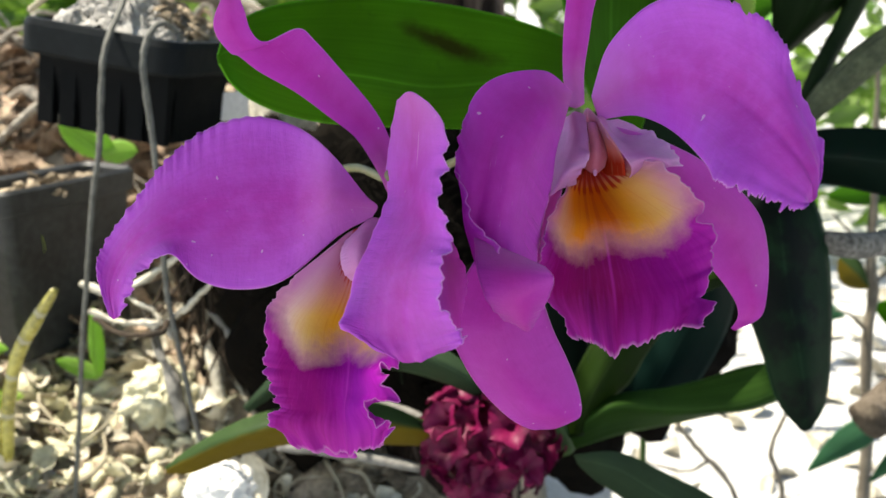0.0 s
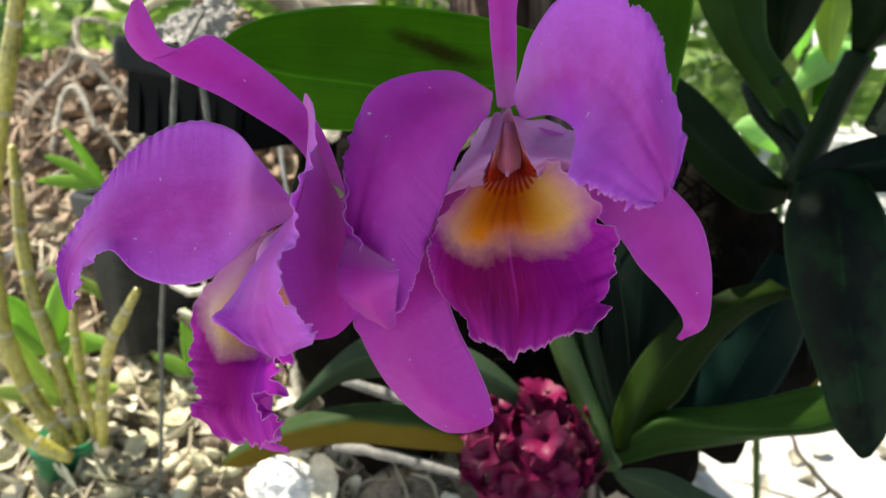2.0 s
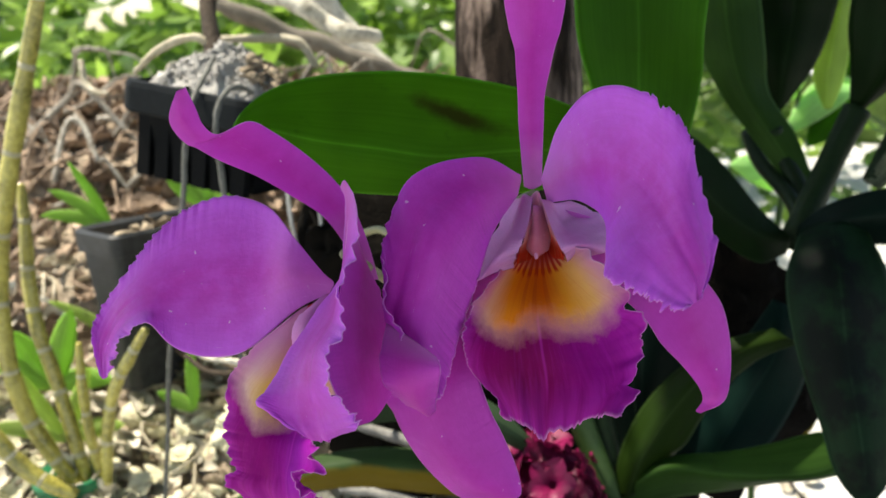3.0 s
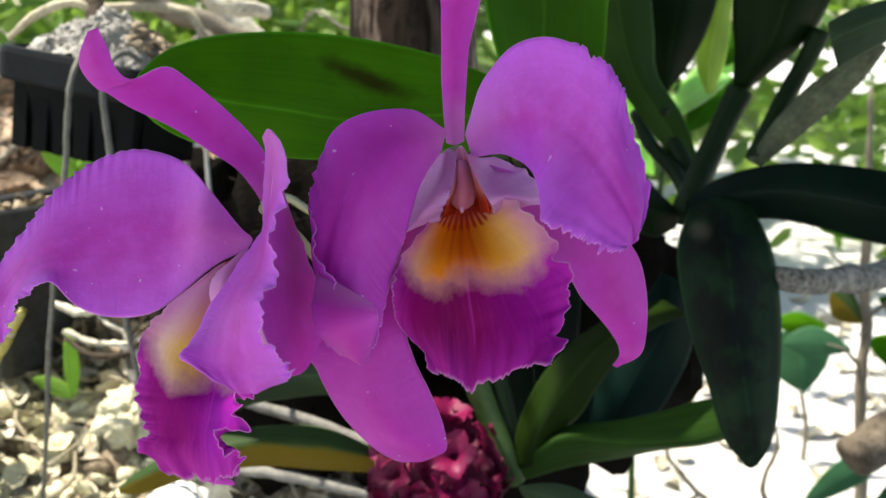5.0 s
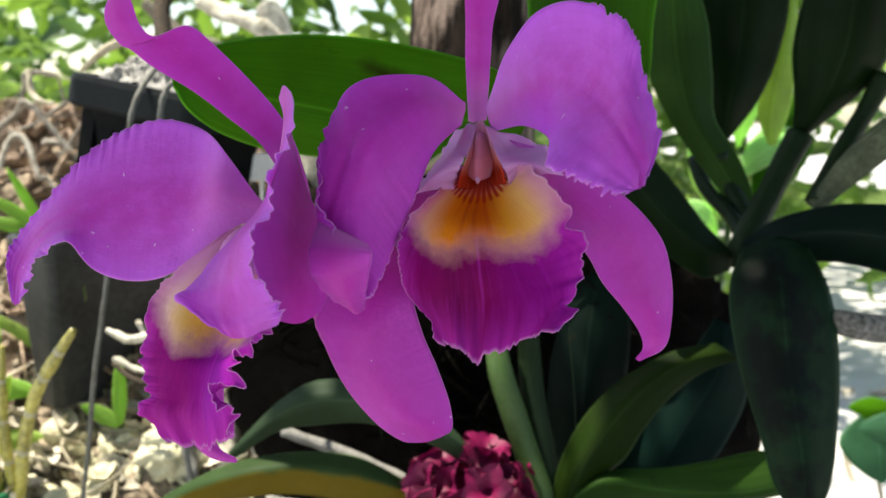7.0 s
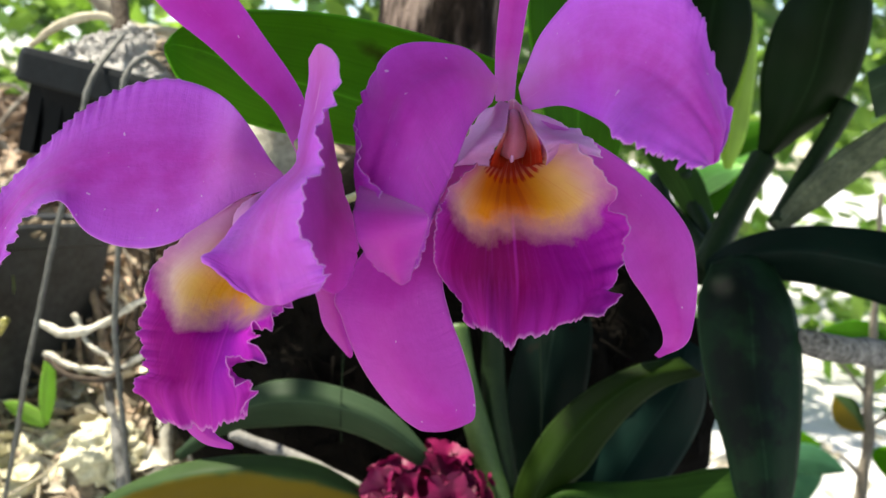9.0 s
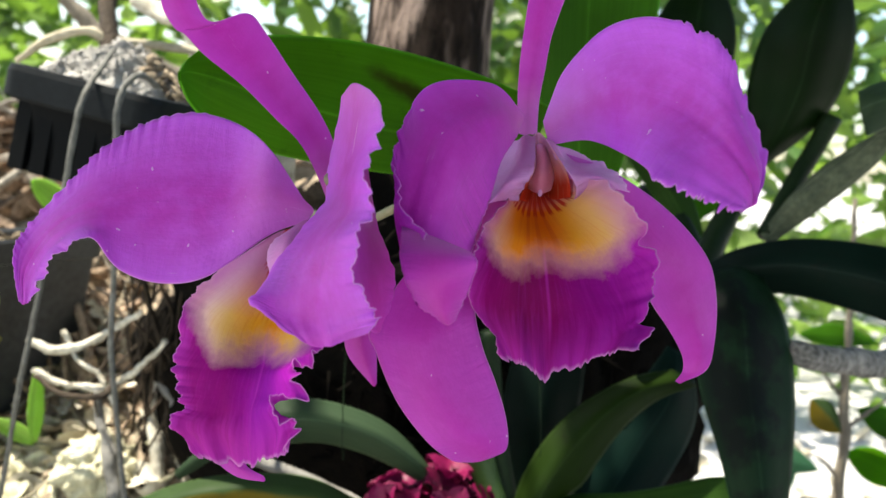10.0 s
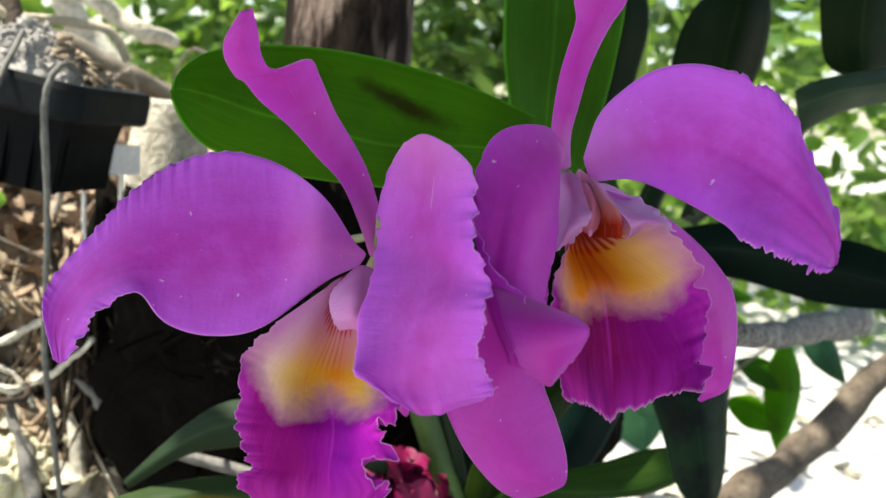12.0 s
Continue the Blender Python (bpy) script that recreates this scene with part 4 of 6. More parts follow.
REAR_LEAF_A = [
    [(303, 690, -62), (317, 685, -60), (330, 690, -58)],
    [(260, 710, -6), (284, 698, -8), (308, 710, 0)],
    [(222, 730, 48), (247, 710, 49), (278, 730, 49)],
    [(196, 740, 103), (228, 720, 110), (272, 740, 103)],
    [(190, 750, 178), (219, 730, 177), (260, 750, 178)],
    [(210, 740, 256), (217, 740, 256), (223, 740, 256)],
]
REAR_LEAF_B = [
    [(296, 800, 20), (301, 800, 17), (306, 800, 21)],
    [(274, 810, 75), (304, 790, 72), (344, 810, 76)],
    [(260, 820, 140), (313, 800, 140), (367, 820, 141)],
    [(264, 820, 218), (315, 800, 217), (372, 820, 219)],
    [(313, 820, 301), (324, 820, 301), (334, 820, 301)],
]
REAR_LEAF_C = [
    [(370, 860, 18), (375, 860, 16), (381, 860, 18)],
    [(356, 870, 60), (372, 860, 60), (396, 870, 60)],
    [(363, 880, 113), (380, 870, 113), (402, 880, 113)],
    [(378, 880, 180), (387, 870, 180), (400, 880, 181)],
    [(389, 880, 232), (391, 880, 232), (393, 880, 232)],
]
REAR_LEAF_D = [
    [(355, 660, 30), (362, 660, 28), (368, 660, 32)],
    [(353, 660, 78), (380, 630, 79), (423, 650, 85)],
    [(347, 660, 135), (394, 620, 134), (449, 640, 135)],
    [(359, 650, 202), (397, 610, 198), (452, 630, 200)],
    [(406, 620, 268), (418, 620, 268), (429, 620, 268)],
]
REAR_LEAF_E = [
    [(590, 470, 162), (584, 460, 149), (594, 470, 139)],
    [(504, 440, 149), (493, 420, 132), (510, 440, 117)],
    [(424, 410, 133), (414, 390, 117), (430, 410, 99)],
    [(384, 400, 122), (378, 385, 104), (391, 400, 81)],
    [(362, 392, 112), (365, 390, 96), (375, 392, 73)],
]
REAR_LEAF_F = [
    [(595, 540, 413), (608, 540, 415), (622, 540, 417)],
    [(498, 540, 342), (538, 520, 343), (599, 540, 355)],
    [(459, 540, 255), (504, 520, 257), (574, 540, 267)],
    [(465, 540, 189), (502, 520, 191), (572, 540, 206)],
    [(480, 540, 150), (512, 525, 153), (562, 540, 164)],
    [(518, 540, 137), (521, 530, 137), (538, 540, 140)],
]
R_COLUMN = [
    [(46, 38, 36), (48, 33, 37), (51, 38, 36)],
    [(44, 32, 28), (49, 23, 30), (54, 32, 29)],
    [(42, 28, 20), (49, 19, 22), (56, 28, 21)],
    [(44, 28, 14), (49, 21, 12), (55, 28, 14)],
]
ROOT_HANGING_A = [(-389, 640, 105), (-390, 600, 78), (-395, 570, 46), (-400, 560, -2), (-407, 560, -57), (-421, 560, -120), (-434, 560, -199), (-452, 570, -285), (-472, 590, -380), (-494, 600, -508), (-508, 600, -606)]
ROOT_HANGING_B = [(-317, 570, 66), (-320, 530, 75), (-327, 505, 63), (-331, 495, 38), (-330, 495, -1), (-327, 495, -47), (-326, 495, -119), (-327, 500, -207), (-320, 510, -289), (-310, 520, -383), (-296, 530, -468), (-289, 540, -543)]
CANE_A = [(-633, 640, -499), (-667, 630, -436), (-694, 620, -365), (-704, 610, -272), (-698, 610, -162), (-670, 610, -49), (-631, 610, 72), (-599, 610, 173), (-582, 620, 258)]
CANE_B = [(-628, 650, -504), (-643, 650, -426), (-670, 660, -329), (-687, 660, -263), (-698, 670, -193), (-694, 670, -121), (-699, 680, -60)]
CANE_C = [(-600, 640, -479), (-613, 640, -411), (-617, 640, -336), (-615, 640, -271)]
CANE_D = [(-583, 620, -468), (-569, 610, -387), (-545, 600, -318), (-511, 590, -266), (-482, 580, -228)]
CANE_E = [(-612, 590, -472), (-669, 580, -437), (-713, 570, -378), (-762, 560, -312)]
GREY_BULB = [(370, 600, -42), (398, 590, -3), (428, 580, 32), (457, 570, 63), (479, 560, 92)]
STALK_A = [(290, 580, -98), (326, 630, -37), (349, 650, 7), (363, 660, 33)]
STALK_B = [(288, 580, -102), (306, 640, -79), (311, 680, -61), (289, 710, -16), (281, 710, 8)]
STALK_C = [(370, 600, -39), (404, 630, 22), (428, 640, 67), (443, 640, 104)]
STALK_D = [(301, 580, -95), (297, 660, -68), (271, 720, -35), (261, 760, -3)]
GREEN_STEM_A = [(28, 510, -169), (35, 500, -201), (42, 490, -226), (56, 485, -262), (73, 480, -305), (92, 470, -346), (105, 470, -378)]
GREEN_STEM_B = [(64, 520, -159), (69, 520, -207), (75, 510, -252), (87, 500, -297), (97, 490, -334)]
GREY_BRANCH = [(362, 590, -159), (363, 490, -145), (399, 490, -149), (462, 540, -162), (560, 640, -177), (776, 840, -204)]
FAR_BRANCH = [(710, 1040, -606), (797, 1090, -572), (912, 1140, -533), (1027, 1190, -455), (1147, 1240, -372), (1484, 1340, -182)]
DARK_STICK = [(-414, 790, 250), (-435, 740, 177), (-415, 700, 120), (-400, 670, 79)]
BACK_BRANCH_A = [(-780, 1440, 250), (-674, 1440, 179), (-547, 1490, 119), (-365, 1540, 43), (-131, 1640, -52)]
BACK_BRANCH_B = [(-650, 1840, 292), (-571, 1840, 156), (-461, 1840, 30), (-294, 1840, -153)]
BACK_BRANCH_C = [(-434, 760, 125), (-373, 780, 125), (-326, 780, 119), (-304, 780, 85)]
PALE_SHEATH_A = [(-203, 520, -314), (-155, 510, -322), (-102, 500, -335), (-49, 490, -351)]
PALE_SHEATH_B = [(-220, 520, -397), (-170, 510, -397), (-116, 500, -401), (-56, 490, -409)]
PALE_CURL = [(-790, 1020, 95), (-782, 1010, 59), (-759, 1000, 43), (-736, 1000, 41)]
PALE_CREST = [(-527, 700, 86), (-502, 690, 103), (-472, 690, 120), (-442, 690, 129), (-425, 690, 125), (-414, 690, 110)]
THICK_ROOT_A = [(-500, 700, -256), (-466, 690, -265), (-427, 680, -254), (-386, 670, -228), (-339, 640, -197)]
THICK_ROOT_B = [(-495, 710, -298), (-454, 700, -310), (-396, 680, -304), (-345, 650, -269), (-304, 620, -224)]
THICK_ROOT_C = [(-453, 690, -238), (-426, 680, -273), (-397, 670, -286), (-374, 660, -317)]
PEDICEL_R = [(45, 55, 39), (29, 100, 26), (-12, 160, -1), (-61, 220, -31), (-98, 280, -31), (-131, 340, -47)]
PEDICEL_L = [(-58, 27, 10), (-55, 60, -5), (-53, 100, -24), (-56, 160, -49), (-65, 240, -78)]
PALE_ARCH = [(-504, 1040, 213), (-390, 990, 170), (-351, 990, 148), (-314, 990, 130), (-276, 1040, 125)]
THREAD_A = [(104, 440, -119), (110, 440, -174), (116, 440, -219), (120, 440, -264)]
THREAD_B = [(-77, 420, -166), (-76, 420, -210), (-74, 420, -254), (-71, 420, -277)]
STUMP_A = [(-380, 700, -458), (-400, 720, -391), (-422, 740, -347), (-435, 750, -320)]
STUMP_B = [(-328, 720, -462), (-341, 740, -409), (-351, 750, -360), (-357, 760, -317)]
STUMP_C = [(-272, 660, -339), (-295, 680, -329), (-318, 700, -315), (-342, 720, -305)]
RING_ROOT = [(-472, 660, -291), (-430, 640, -305), (-383, 640, -303), (-380, 670, -297), (-348, 700, -289)]

# ---- ground and far setting ----
def height_sheet(name, xs, ys, height, material, label, category, kind="structure"):
    gx, gy = np.meshgrid(xs, ys, indexing="ij")
    z = np.array([[height(x, y) for y in ys] for x in xs])
    ob = mesh_part(name, np.stack([gx, gy, z], -1).reshape(-1, 3), sheet_faces(len(xs), len(ys)), material)
    return tagged(ob, label, category, kind=kind)


def ground_height(x, y):
    return 0.012 * noise.noise(Vector((x * 0.8, y * 0.8, 0)))


reach = np.concatenate([-np.geomspace(400, 4, 14), np.linspace(-3.5, 5, 60), np.geomspace(5.5, 400, 14)])
height_sheet("ground", reach, reach, ground_height, CONCRETE, "pale sunlit concrete yard", "ground")


def bank_height(x, y):
    """The bank of compost to the side of the trunk, sinking into the yard all round."""
    edge = 0.12 * noise.noise(Vector((x * 1.5, y * 1.5, 3.0)))
    side = 1 / (1 + math.exp((x - 0.12) / 0.05)) / (1 + math.exp((-2.1 + edge * 3 - x) / 0.12))
    rise = np.interp(y + edge * max(0.0, -x - 1.0), (0.30, 0.55, 0.95, 1.12, 1.34, 1.42, 1.75, 2.2, 2.8, 3.4), (-0.08, 0.12, 0.48, 0.60, 0.70, 0.76, 0.98, 1.10, 0.6, -0.08))
    lumps = 0.05 * noise.fractal(Vector((x * 5, y * 5, 2.0)), 0.6, 2.0, 5) + 0.012 * noise.noise(Vector((x * 40, y * 40, 1)))
    return float(rise + lumps) * side - 0.06 * (1 - side)


height_sheet("soil_bank", np.linspace(-2.9, 0.45, 140), np.linspace(0.30, 3.4, 130), bank_height, SOIL, "bank of dark compost strewn with dry roots", "soil bank", "structure")

rng = np.random.default_rng(5)


def root_pieces(rng, n, xr, yr, height, length, radius, lift=0.01):
    pieces = []
    for _ in range(n):
        x, y = rng.uniform(*xr), rng.uniform(*yr)
        z = height(x, y) + rng.uniform(0, lift)
        a = rng.uniform(0, 2 * math.pi)
        l = length * rng.uniform(0.5, 1.5)
        pts = []
        for k in range(4):
            s = (k / 3 - 0.5) * l
            px, py = x + s * math.cos(a) + rng.normal() * l * 0.12, y + s * math.sin(a) + rng.normal() * l * 0.12
            pts.append((px, py, height(px, py) + rng.uniform(0, lift) + radius))
        r = radius * rng.uniform(0.5, 1.4)
        pieces.append(tube_arrays(pts, (r * 0.8, r, r * 0.9, r * 0.5), 6, 8))
    return pieces


def chip_pieces(rng, n, xr, yr, height, size, plump=0.3):
    """Flat broken chips lying at all angles."""
    pieces = []
    for _ in range(n):
        x, y = rng.uniform(*xr), rng.uniform(*yr)
        bm = bmesh.new()
        bmesh.ops.create_icosphere(bm, subdivisions=1, radius=1)
        scale = size * rng.uniform(0.4, 1.5) * np.array([1.0, rng.uniform(0.4, 0.9), plump * rng.uniform(0.5, 1.2)])
        turn = Euler(rng.uniform(-1, 1, 3) * np.array([0.7, 0.7, 3.14])).to_matrix()
        at = Vector((x, y, height(x, y) + 0.3 * scale[2]))
        verts = [tuple(at + turn @ Vector(np.array(v.co) * scale * (1 + 0.4 * rng.normal()))) for v in bm.verts]
        pieces.append((verts, [tuple(v.index for v in f.verts) for f in bm.faces]))
        bm.free()
    return pieces


def curled_pieces(rng, n, xr, yr, height, size):
    """Dead leaves, each a small curled and folded sheet lying askew."""
    pieces = []
    for _ in range(n):
        x, y = rng.uniform(*xr), rng.uniform(*yr)
        length, half, curl = size * rng.uniform(0.5, 1.5), size * rng.uniform(0.18, 0.42), rng.uniform(-1.2, 1.6)
        turn = Euler((rng.normal() * 0.45, rng.normal() * 0.45, rng.uniform(0, 6.28))).to_matrix()
        at = Vector((x, y, height(x, y) + 0.006 + 0.15 * half))
        verts = []
        for i in range(6):
            a = i / 5 - 0.5
            w = half * math.cos(a * 2.7) ** 0.7
            for b in (-1, -0.4, 0.4, 1):
                p = Vector((a * length, b * w, curl * length * a * a + (0.5 + 0.4 * rng.random()) * w * b * b))
                verts.append(tuple(at + turn @ p))
        pieces.append((verts, [tuple(int(i) for i in f) for f in sheet_faces(6, 4)]))
    return pieces


joined("dry_root_litter", root_pieces(rng, 90, (-1.2, 0.0), (0.80, 1.5), bank_height, 0.13, 0.0026, 0.035), ROOT_PALE, None, "tangle of pale dry roots on the compost", "stuff", "root litter")
joined("compost_lumps", chip_pieces(rng, 2200, (-1.3, 0.03), (0.72, 1.6), bank_height, 0.012, 0.5), CRUMB, None, "crumbly brown compost lumps and dead leaf scraps", "stuff", "compost")
joined("straw_litter", root_pieces(rng, 240, (-1.2, 0.02), (0.75, 1.5), bank_height, 0.06, 0.0015, 0.02), ROOT_PALE, None, "short bits of straw and dry root on the compost", "stuff", "straw litter")
joined("leaf_scraps", curled_pieces(rng, 420, (-1.2, 0.0), (0.8, 1.5), bank_height, 0.055), SCRAP, None, "curled bleached and brown dead leaves on the compost", "stuff", "leaf litter")
joined("bleached_litter", chip_pieces(rng, 130, (-0.62, -0.27), (0.98, 1.27), bank_height, 0.020, 0.5) + curled_pieces(rng, 170, (-0.95, -0.48), (0.9, 1.27), bank_height, 0.05), MOSS_PALE, None, "bleached dry scraps in full sun", "stuff", "litter")
joined("husk_litter", curled_pieces(rng, 700, (-1.5, -0.3), (1.3, 2.2), bank_height, 0.07) + chip_pieces(rng, 500, (-1.5, -0.3), (1.3, 2.2), bank_height, 0.022, 0.4) + root_pieces(rng, 260, (-1.5, -0.3), (1.3, 2.2), bank_height, 0.10, 0.005, 0.06), HUSK, None, "brown coconut husk chips on the bank", "stuff", "husk chips")
joined("dead_leaves", curled_pieces(rng, 160, (0.2, 2.6), (1.5, 4.2), ground_height, 0.09), SCRAP, None, "dry fallen leaves scattered on the yard", "stuff", "leaf litter")

def tangle_pieces(rng, n):
    """Crooked dry vines and roots that arch over the top of the bank."""
    pieces = []
    for _ in range(n):
        x, y = rng.uniform(-1.15, -0.25), rng.uniform(1.55, 2.1)
        a, l, high = rng.uniform(-0.9, 0.9) + (math.pi if rng.random() < 0.5 else 0), rng.uniform(0.15, 0.5), rng.uniform(0.02, 0.17)
        pts = []
        for k in range(6):
            q = k / 5
            px, py = x + l * (q - 0.5) * math.cos(a) + rng.normal() * 0.02, y + l * (q - 0.5) * math.sin(a) * 0.5 + rng.normal() * 0.02
            pts.append((px, py, bank_height(px, py) - 0.01 + high * math.sin(math.pi * q) + rng.normal() * 0.015))
        r = 0.0022 + 0.009 * rng.random() ** 2.5
        pieces.append(tube_arrays(pts, (r, r * 1.1, r * 0.8, r * 0.5), 7, 22))
    return pieces


joined("vine_tangle", tangle_pieces(np.random.default_rng(71), 42), LICHEN_MIXED, None, "tangle of pale dry vines and roots along the bank", "stuff", "vine tangle")

# ---- tree with dark trunk ----
tree = thing("tree", (0.0, 1.25, 0.0), "tree with dark rough trunk behind the orchids", "tree")
limb("trunk", [(0.02, 1.26, -0.1), (0.0, 1.26, 0.5), (0.005, 1.27, 0.95), (0.0, 1.28, 1.3), (0.02, 1.30, 2.0), (0.05, 1.35, 3.2)], (0.13, 0.115, 0.095, 0.082, 0.08, 0.06), BARK_PATCHY, tree, "", 28, 70, 0.012)


# Unseen leaves overhead, added to shade the flowers; gaps let sun onto bank and trunk.
def shade_crown_place(rng):
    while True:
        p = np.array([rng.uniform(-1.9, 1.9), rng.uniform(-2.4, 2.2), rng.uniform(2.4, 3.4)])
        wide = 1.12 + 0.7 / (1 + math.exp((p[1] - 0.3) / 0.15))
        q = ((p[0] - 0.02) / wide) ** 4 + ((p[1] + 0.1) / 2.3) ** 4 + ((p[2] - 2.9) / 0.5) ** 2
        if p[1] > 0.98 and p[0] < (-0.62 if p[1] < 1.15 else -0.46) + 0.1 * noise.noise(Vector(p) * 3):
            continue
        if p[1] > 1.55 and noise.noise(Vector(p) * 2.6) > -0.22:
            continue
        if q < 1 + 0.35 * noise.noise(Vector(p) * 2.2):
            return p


v, f = leaf_cloud(np.random.default_rng(11), 11000, shade_crown_place, 0.17)
# A few more unseen leaves, added to dapple the yard with shade.
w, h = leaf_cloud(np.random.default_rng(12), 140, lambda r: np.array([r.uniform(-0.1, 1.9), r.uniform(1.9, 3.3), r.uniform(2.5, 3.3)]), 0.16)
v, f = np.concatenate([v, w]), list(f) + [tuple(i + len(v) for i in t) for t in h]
mesh_part("crown", v, f, GREENS_DARK, tree, "unseen canopy of dark leaves added to shade the flowers")
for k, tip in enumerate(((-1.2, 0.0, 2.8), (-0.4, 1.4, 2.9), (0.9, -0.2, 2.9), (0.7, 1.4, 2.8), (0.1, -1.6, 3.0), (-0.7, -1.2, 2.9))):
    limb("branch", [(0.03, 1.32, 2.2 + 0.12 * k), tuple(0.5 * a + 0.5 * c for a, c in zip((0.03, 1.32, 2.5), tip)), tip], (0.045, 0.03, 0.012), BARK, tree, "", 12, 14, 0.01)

# ---- garden foliage behind ----
def hedge(name, seed, n, centre, spread, size, material, label):
    v, f = leaf_cloud(np.random.default_rng(seed), n, lambda r: r.normal(size=3) * np.array(spread) + np.array(centre), size)
    keep = v[:, 2].reshape(-1, 8).min(1) > 0.02
    ob = mesh_part(name, v, [t for t in f if keep[t[0] // 8]], material)
    return tagged(ob, label, "shrub", kind="stuff")


def far_place(rng):
    while True:
        p = np.array((rng.uniform(-6, 8), rng.uniform(6.6, 9.3), rng.uniform(0.05, 1.75)))
        if p[0] > 0.3 and rng.random() < 0.86:
            continue
        if noise.noise(Vector((p[0] * 0.9, 3.0, p[2] * 1.6))) > -0.08:
            return p


v, f = leaf_cloud(np.random.default_rng(33), 3300, far_place, 0.33)
tagged(mesh_part("far_shrubs", v, f, GREENS), "loose sunlit shrubs with gaps of sky across the garden", "shrub", kind="stuff")


def canopy_place(rng):
    while True:
        p = np.array((rng.uniform(-6, 8), rng.uniform(5.8, 8.8), rng.uniform(1.45, 3.6)))
        if noise.noise(Vector((p[0] * 1.1, 8.0, p[2] * 1.7))) > -0.12:
            return p


v, f = leaf_cloud(np.random.default_rng(37), 2800, canopy_place, 0.34)
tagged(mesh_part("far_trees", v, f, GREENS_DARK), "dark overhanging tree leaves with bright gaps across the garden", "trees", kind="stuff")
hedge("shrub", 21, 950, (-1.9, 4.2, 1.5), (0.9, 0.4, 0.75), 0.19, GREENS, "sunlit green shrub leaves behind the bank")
hedge("shrub", 22, 850, (0.5, 4.6, 1.6), (0.55, 0.4, 0.6), 0.17, GREENS_DARK, "green shrub leaves behind the trunk, shade put into their darker colour")
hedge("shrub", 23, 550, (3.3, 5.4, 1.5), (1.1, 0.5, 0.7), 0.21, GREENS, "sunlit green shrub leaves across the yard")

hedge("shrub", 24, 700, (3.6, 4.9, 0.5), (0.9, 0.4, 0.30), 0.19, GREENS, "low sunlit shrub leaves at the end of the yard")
hedge("shrub", 25, 420, (0.80, 4.4, 1.55), (0.26, 0.25, 0.26), 0.16, GREENS_DARK, "shrub leaves beyond the trunk, shade put into their darker colour")


def hedge_face(x, z):
    return 10.0 + 0.6 * noise.noise(Vector((x * 0.7, z * 0.7, 4))) + 0.3 * noise.noise(Vector((x * 2, z * 2, 1)))


hx, hz = np.linspace(-11, 13, 120), np.linspace(-0.05, 1.25, 20)
hv = []
for x in hx:
    low = 1.0 - 0.55 / (1 + math.exp(2.0 - 2.0 * x))
    for z in hz * low:
        hv.append((x, hedge_face(x, z) + max(0, z - 0.8) * 1.5, z + 0.3 * noise.noise(Vector((x * 1.3, 0, 7))) * (z > 0.6 * low)))
tagged(mesh_part("backdrop", hv, sheet_faces(120, 20), HEDGE), "green hedge closing the garden far behind", "hedge", kind="structure")

# ---- orchid plant, mounted on the trunk ----
plant = thing("orchid_plant", (0.12, 1.05, 0.75), "strap-leaved orchid plant on a mass of dark roots", "orchid plant")


def clump(name, centre, radii, material, parent, label="", seed=0, rough=0.3):
    bm = bmesh.new()
    bmesh.ops.create_icosphere(bm, subdivisions=5, radius=1)
    for vert in bm.verts:
        p = vert.co.copy()
        d = 1 + rough * noise.fractal(p * 1.6 + Vector((seed, 0, 0)), 0.7, 2.0, 5)
        vert.co = Vector((centre[0] + p.x * radii[0] * d, centre[1] + p.y * radii[1] * d, centre[2] + p.z * radii[2] * d))
    return part(name, bm, material, parent, label)


# Clumps that fill the black hollow around the trunk, its shade in their colour.
clump("root_mass", (-0.11, 1.14, 0.84), (0.18, 0.085, 0.22), ROOT_SHADE, plant, "mass of fibrous roots with deep shade put into the near-black colour", 3)
clump("root_mass", (-0.25, 1.27, 0.82), (0.10, 0.07, 0.19), ROOT_SHADE, plant, "mass of fibrous roots with deep shade put into the near-black colour", 23)
clump("root_mass", (0.17, 1.16, 0.82), (0.19, 0.09, 0.21), ROOT_SHADE, plant, "mass of fibrous roots with deep shade put into the near-black colour", 8)
prng = np.random.default_rng(77)
pieces = []
for _ in range(160):
    x, z = prng.uniform(-0.20, 0.24), prng.uniform(0.76, 1.06)
    pts = [(x + prng.normal() * 0.03, 1.07 + prng.uniform(-0.03, 0.04), z - 0.03 * k + prng.normal() * 0.012) for k in range(4)]
    pieces.append(tube_arrays(pts, (0.0018, 0.0022, 0.0012), 5, 9))
strands = []
for _ in range(60):
    x, z = prng.uniform(-0.36, -0.14), prng.uniform(0.80, 1.0)
    y = 1.19 + prng.uniform(-0.03, 0.03)
    drift = prng.normal() * 0.03
    pts = [(x + drift * k * 0.5 + prng.normal() * 0.008, y + prng.normal() * 0.008, z - 0.045 * k) for k in range(4)]
    strands.append(tube_arrays(pts, (0.0016, 0.0024, 0.0014), 5, 10))
joined("hanging_fibre", strands, BARK, plant, "thin brown dry roots hanging in the dark mass", "stuff")
joined("root_fringe", pieces, ROOT_SHADE, plant, "thin dark aerial roots", "stuff")
blade("leaf", BIG_LEAF, LEAF_SCAR, plant, "broad bright green leaf with a brown scar", nu=50, nv=21, thick=0.0016)
blade("leaf", UPRIGHT_LEAF, LEAF_MID, plant, "upright bright green leaf", nu=40, nv=17, thick=0.0016)
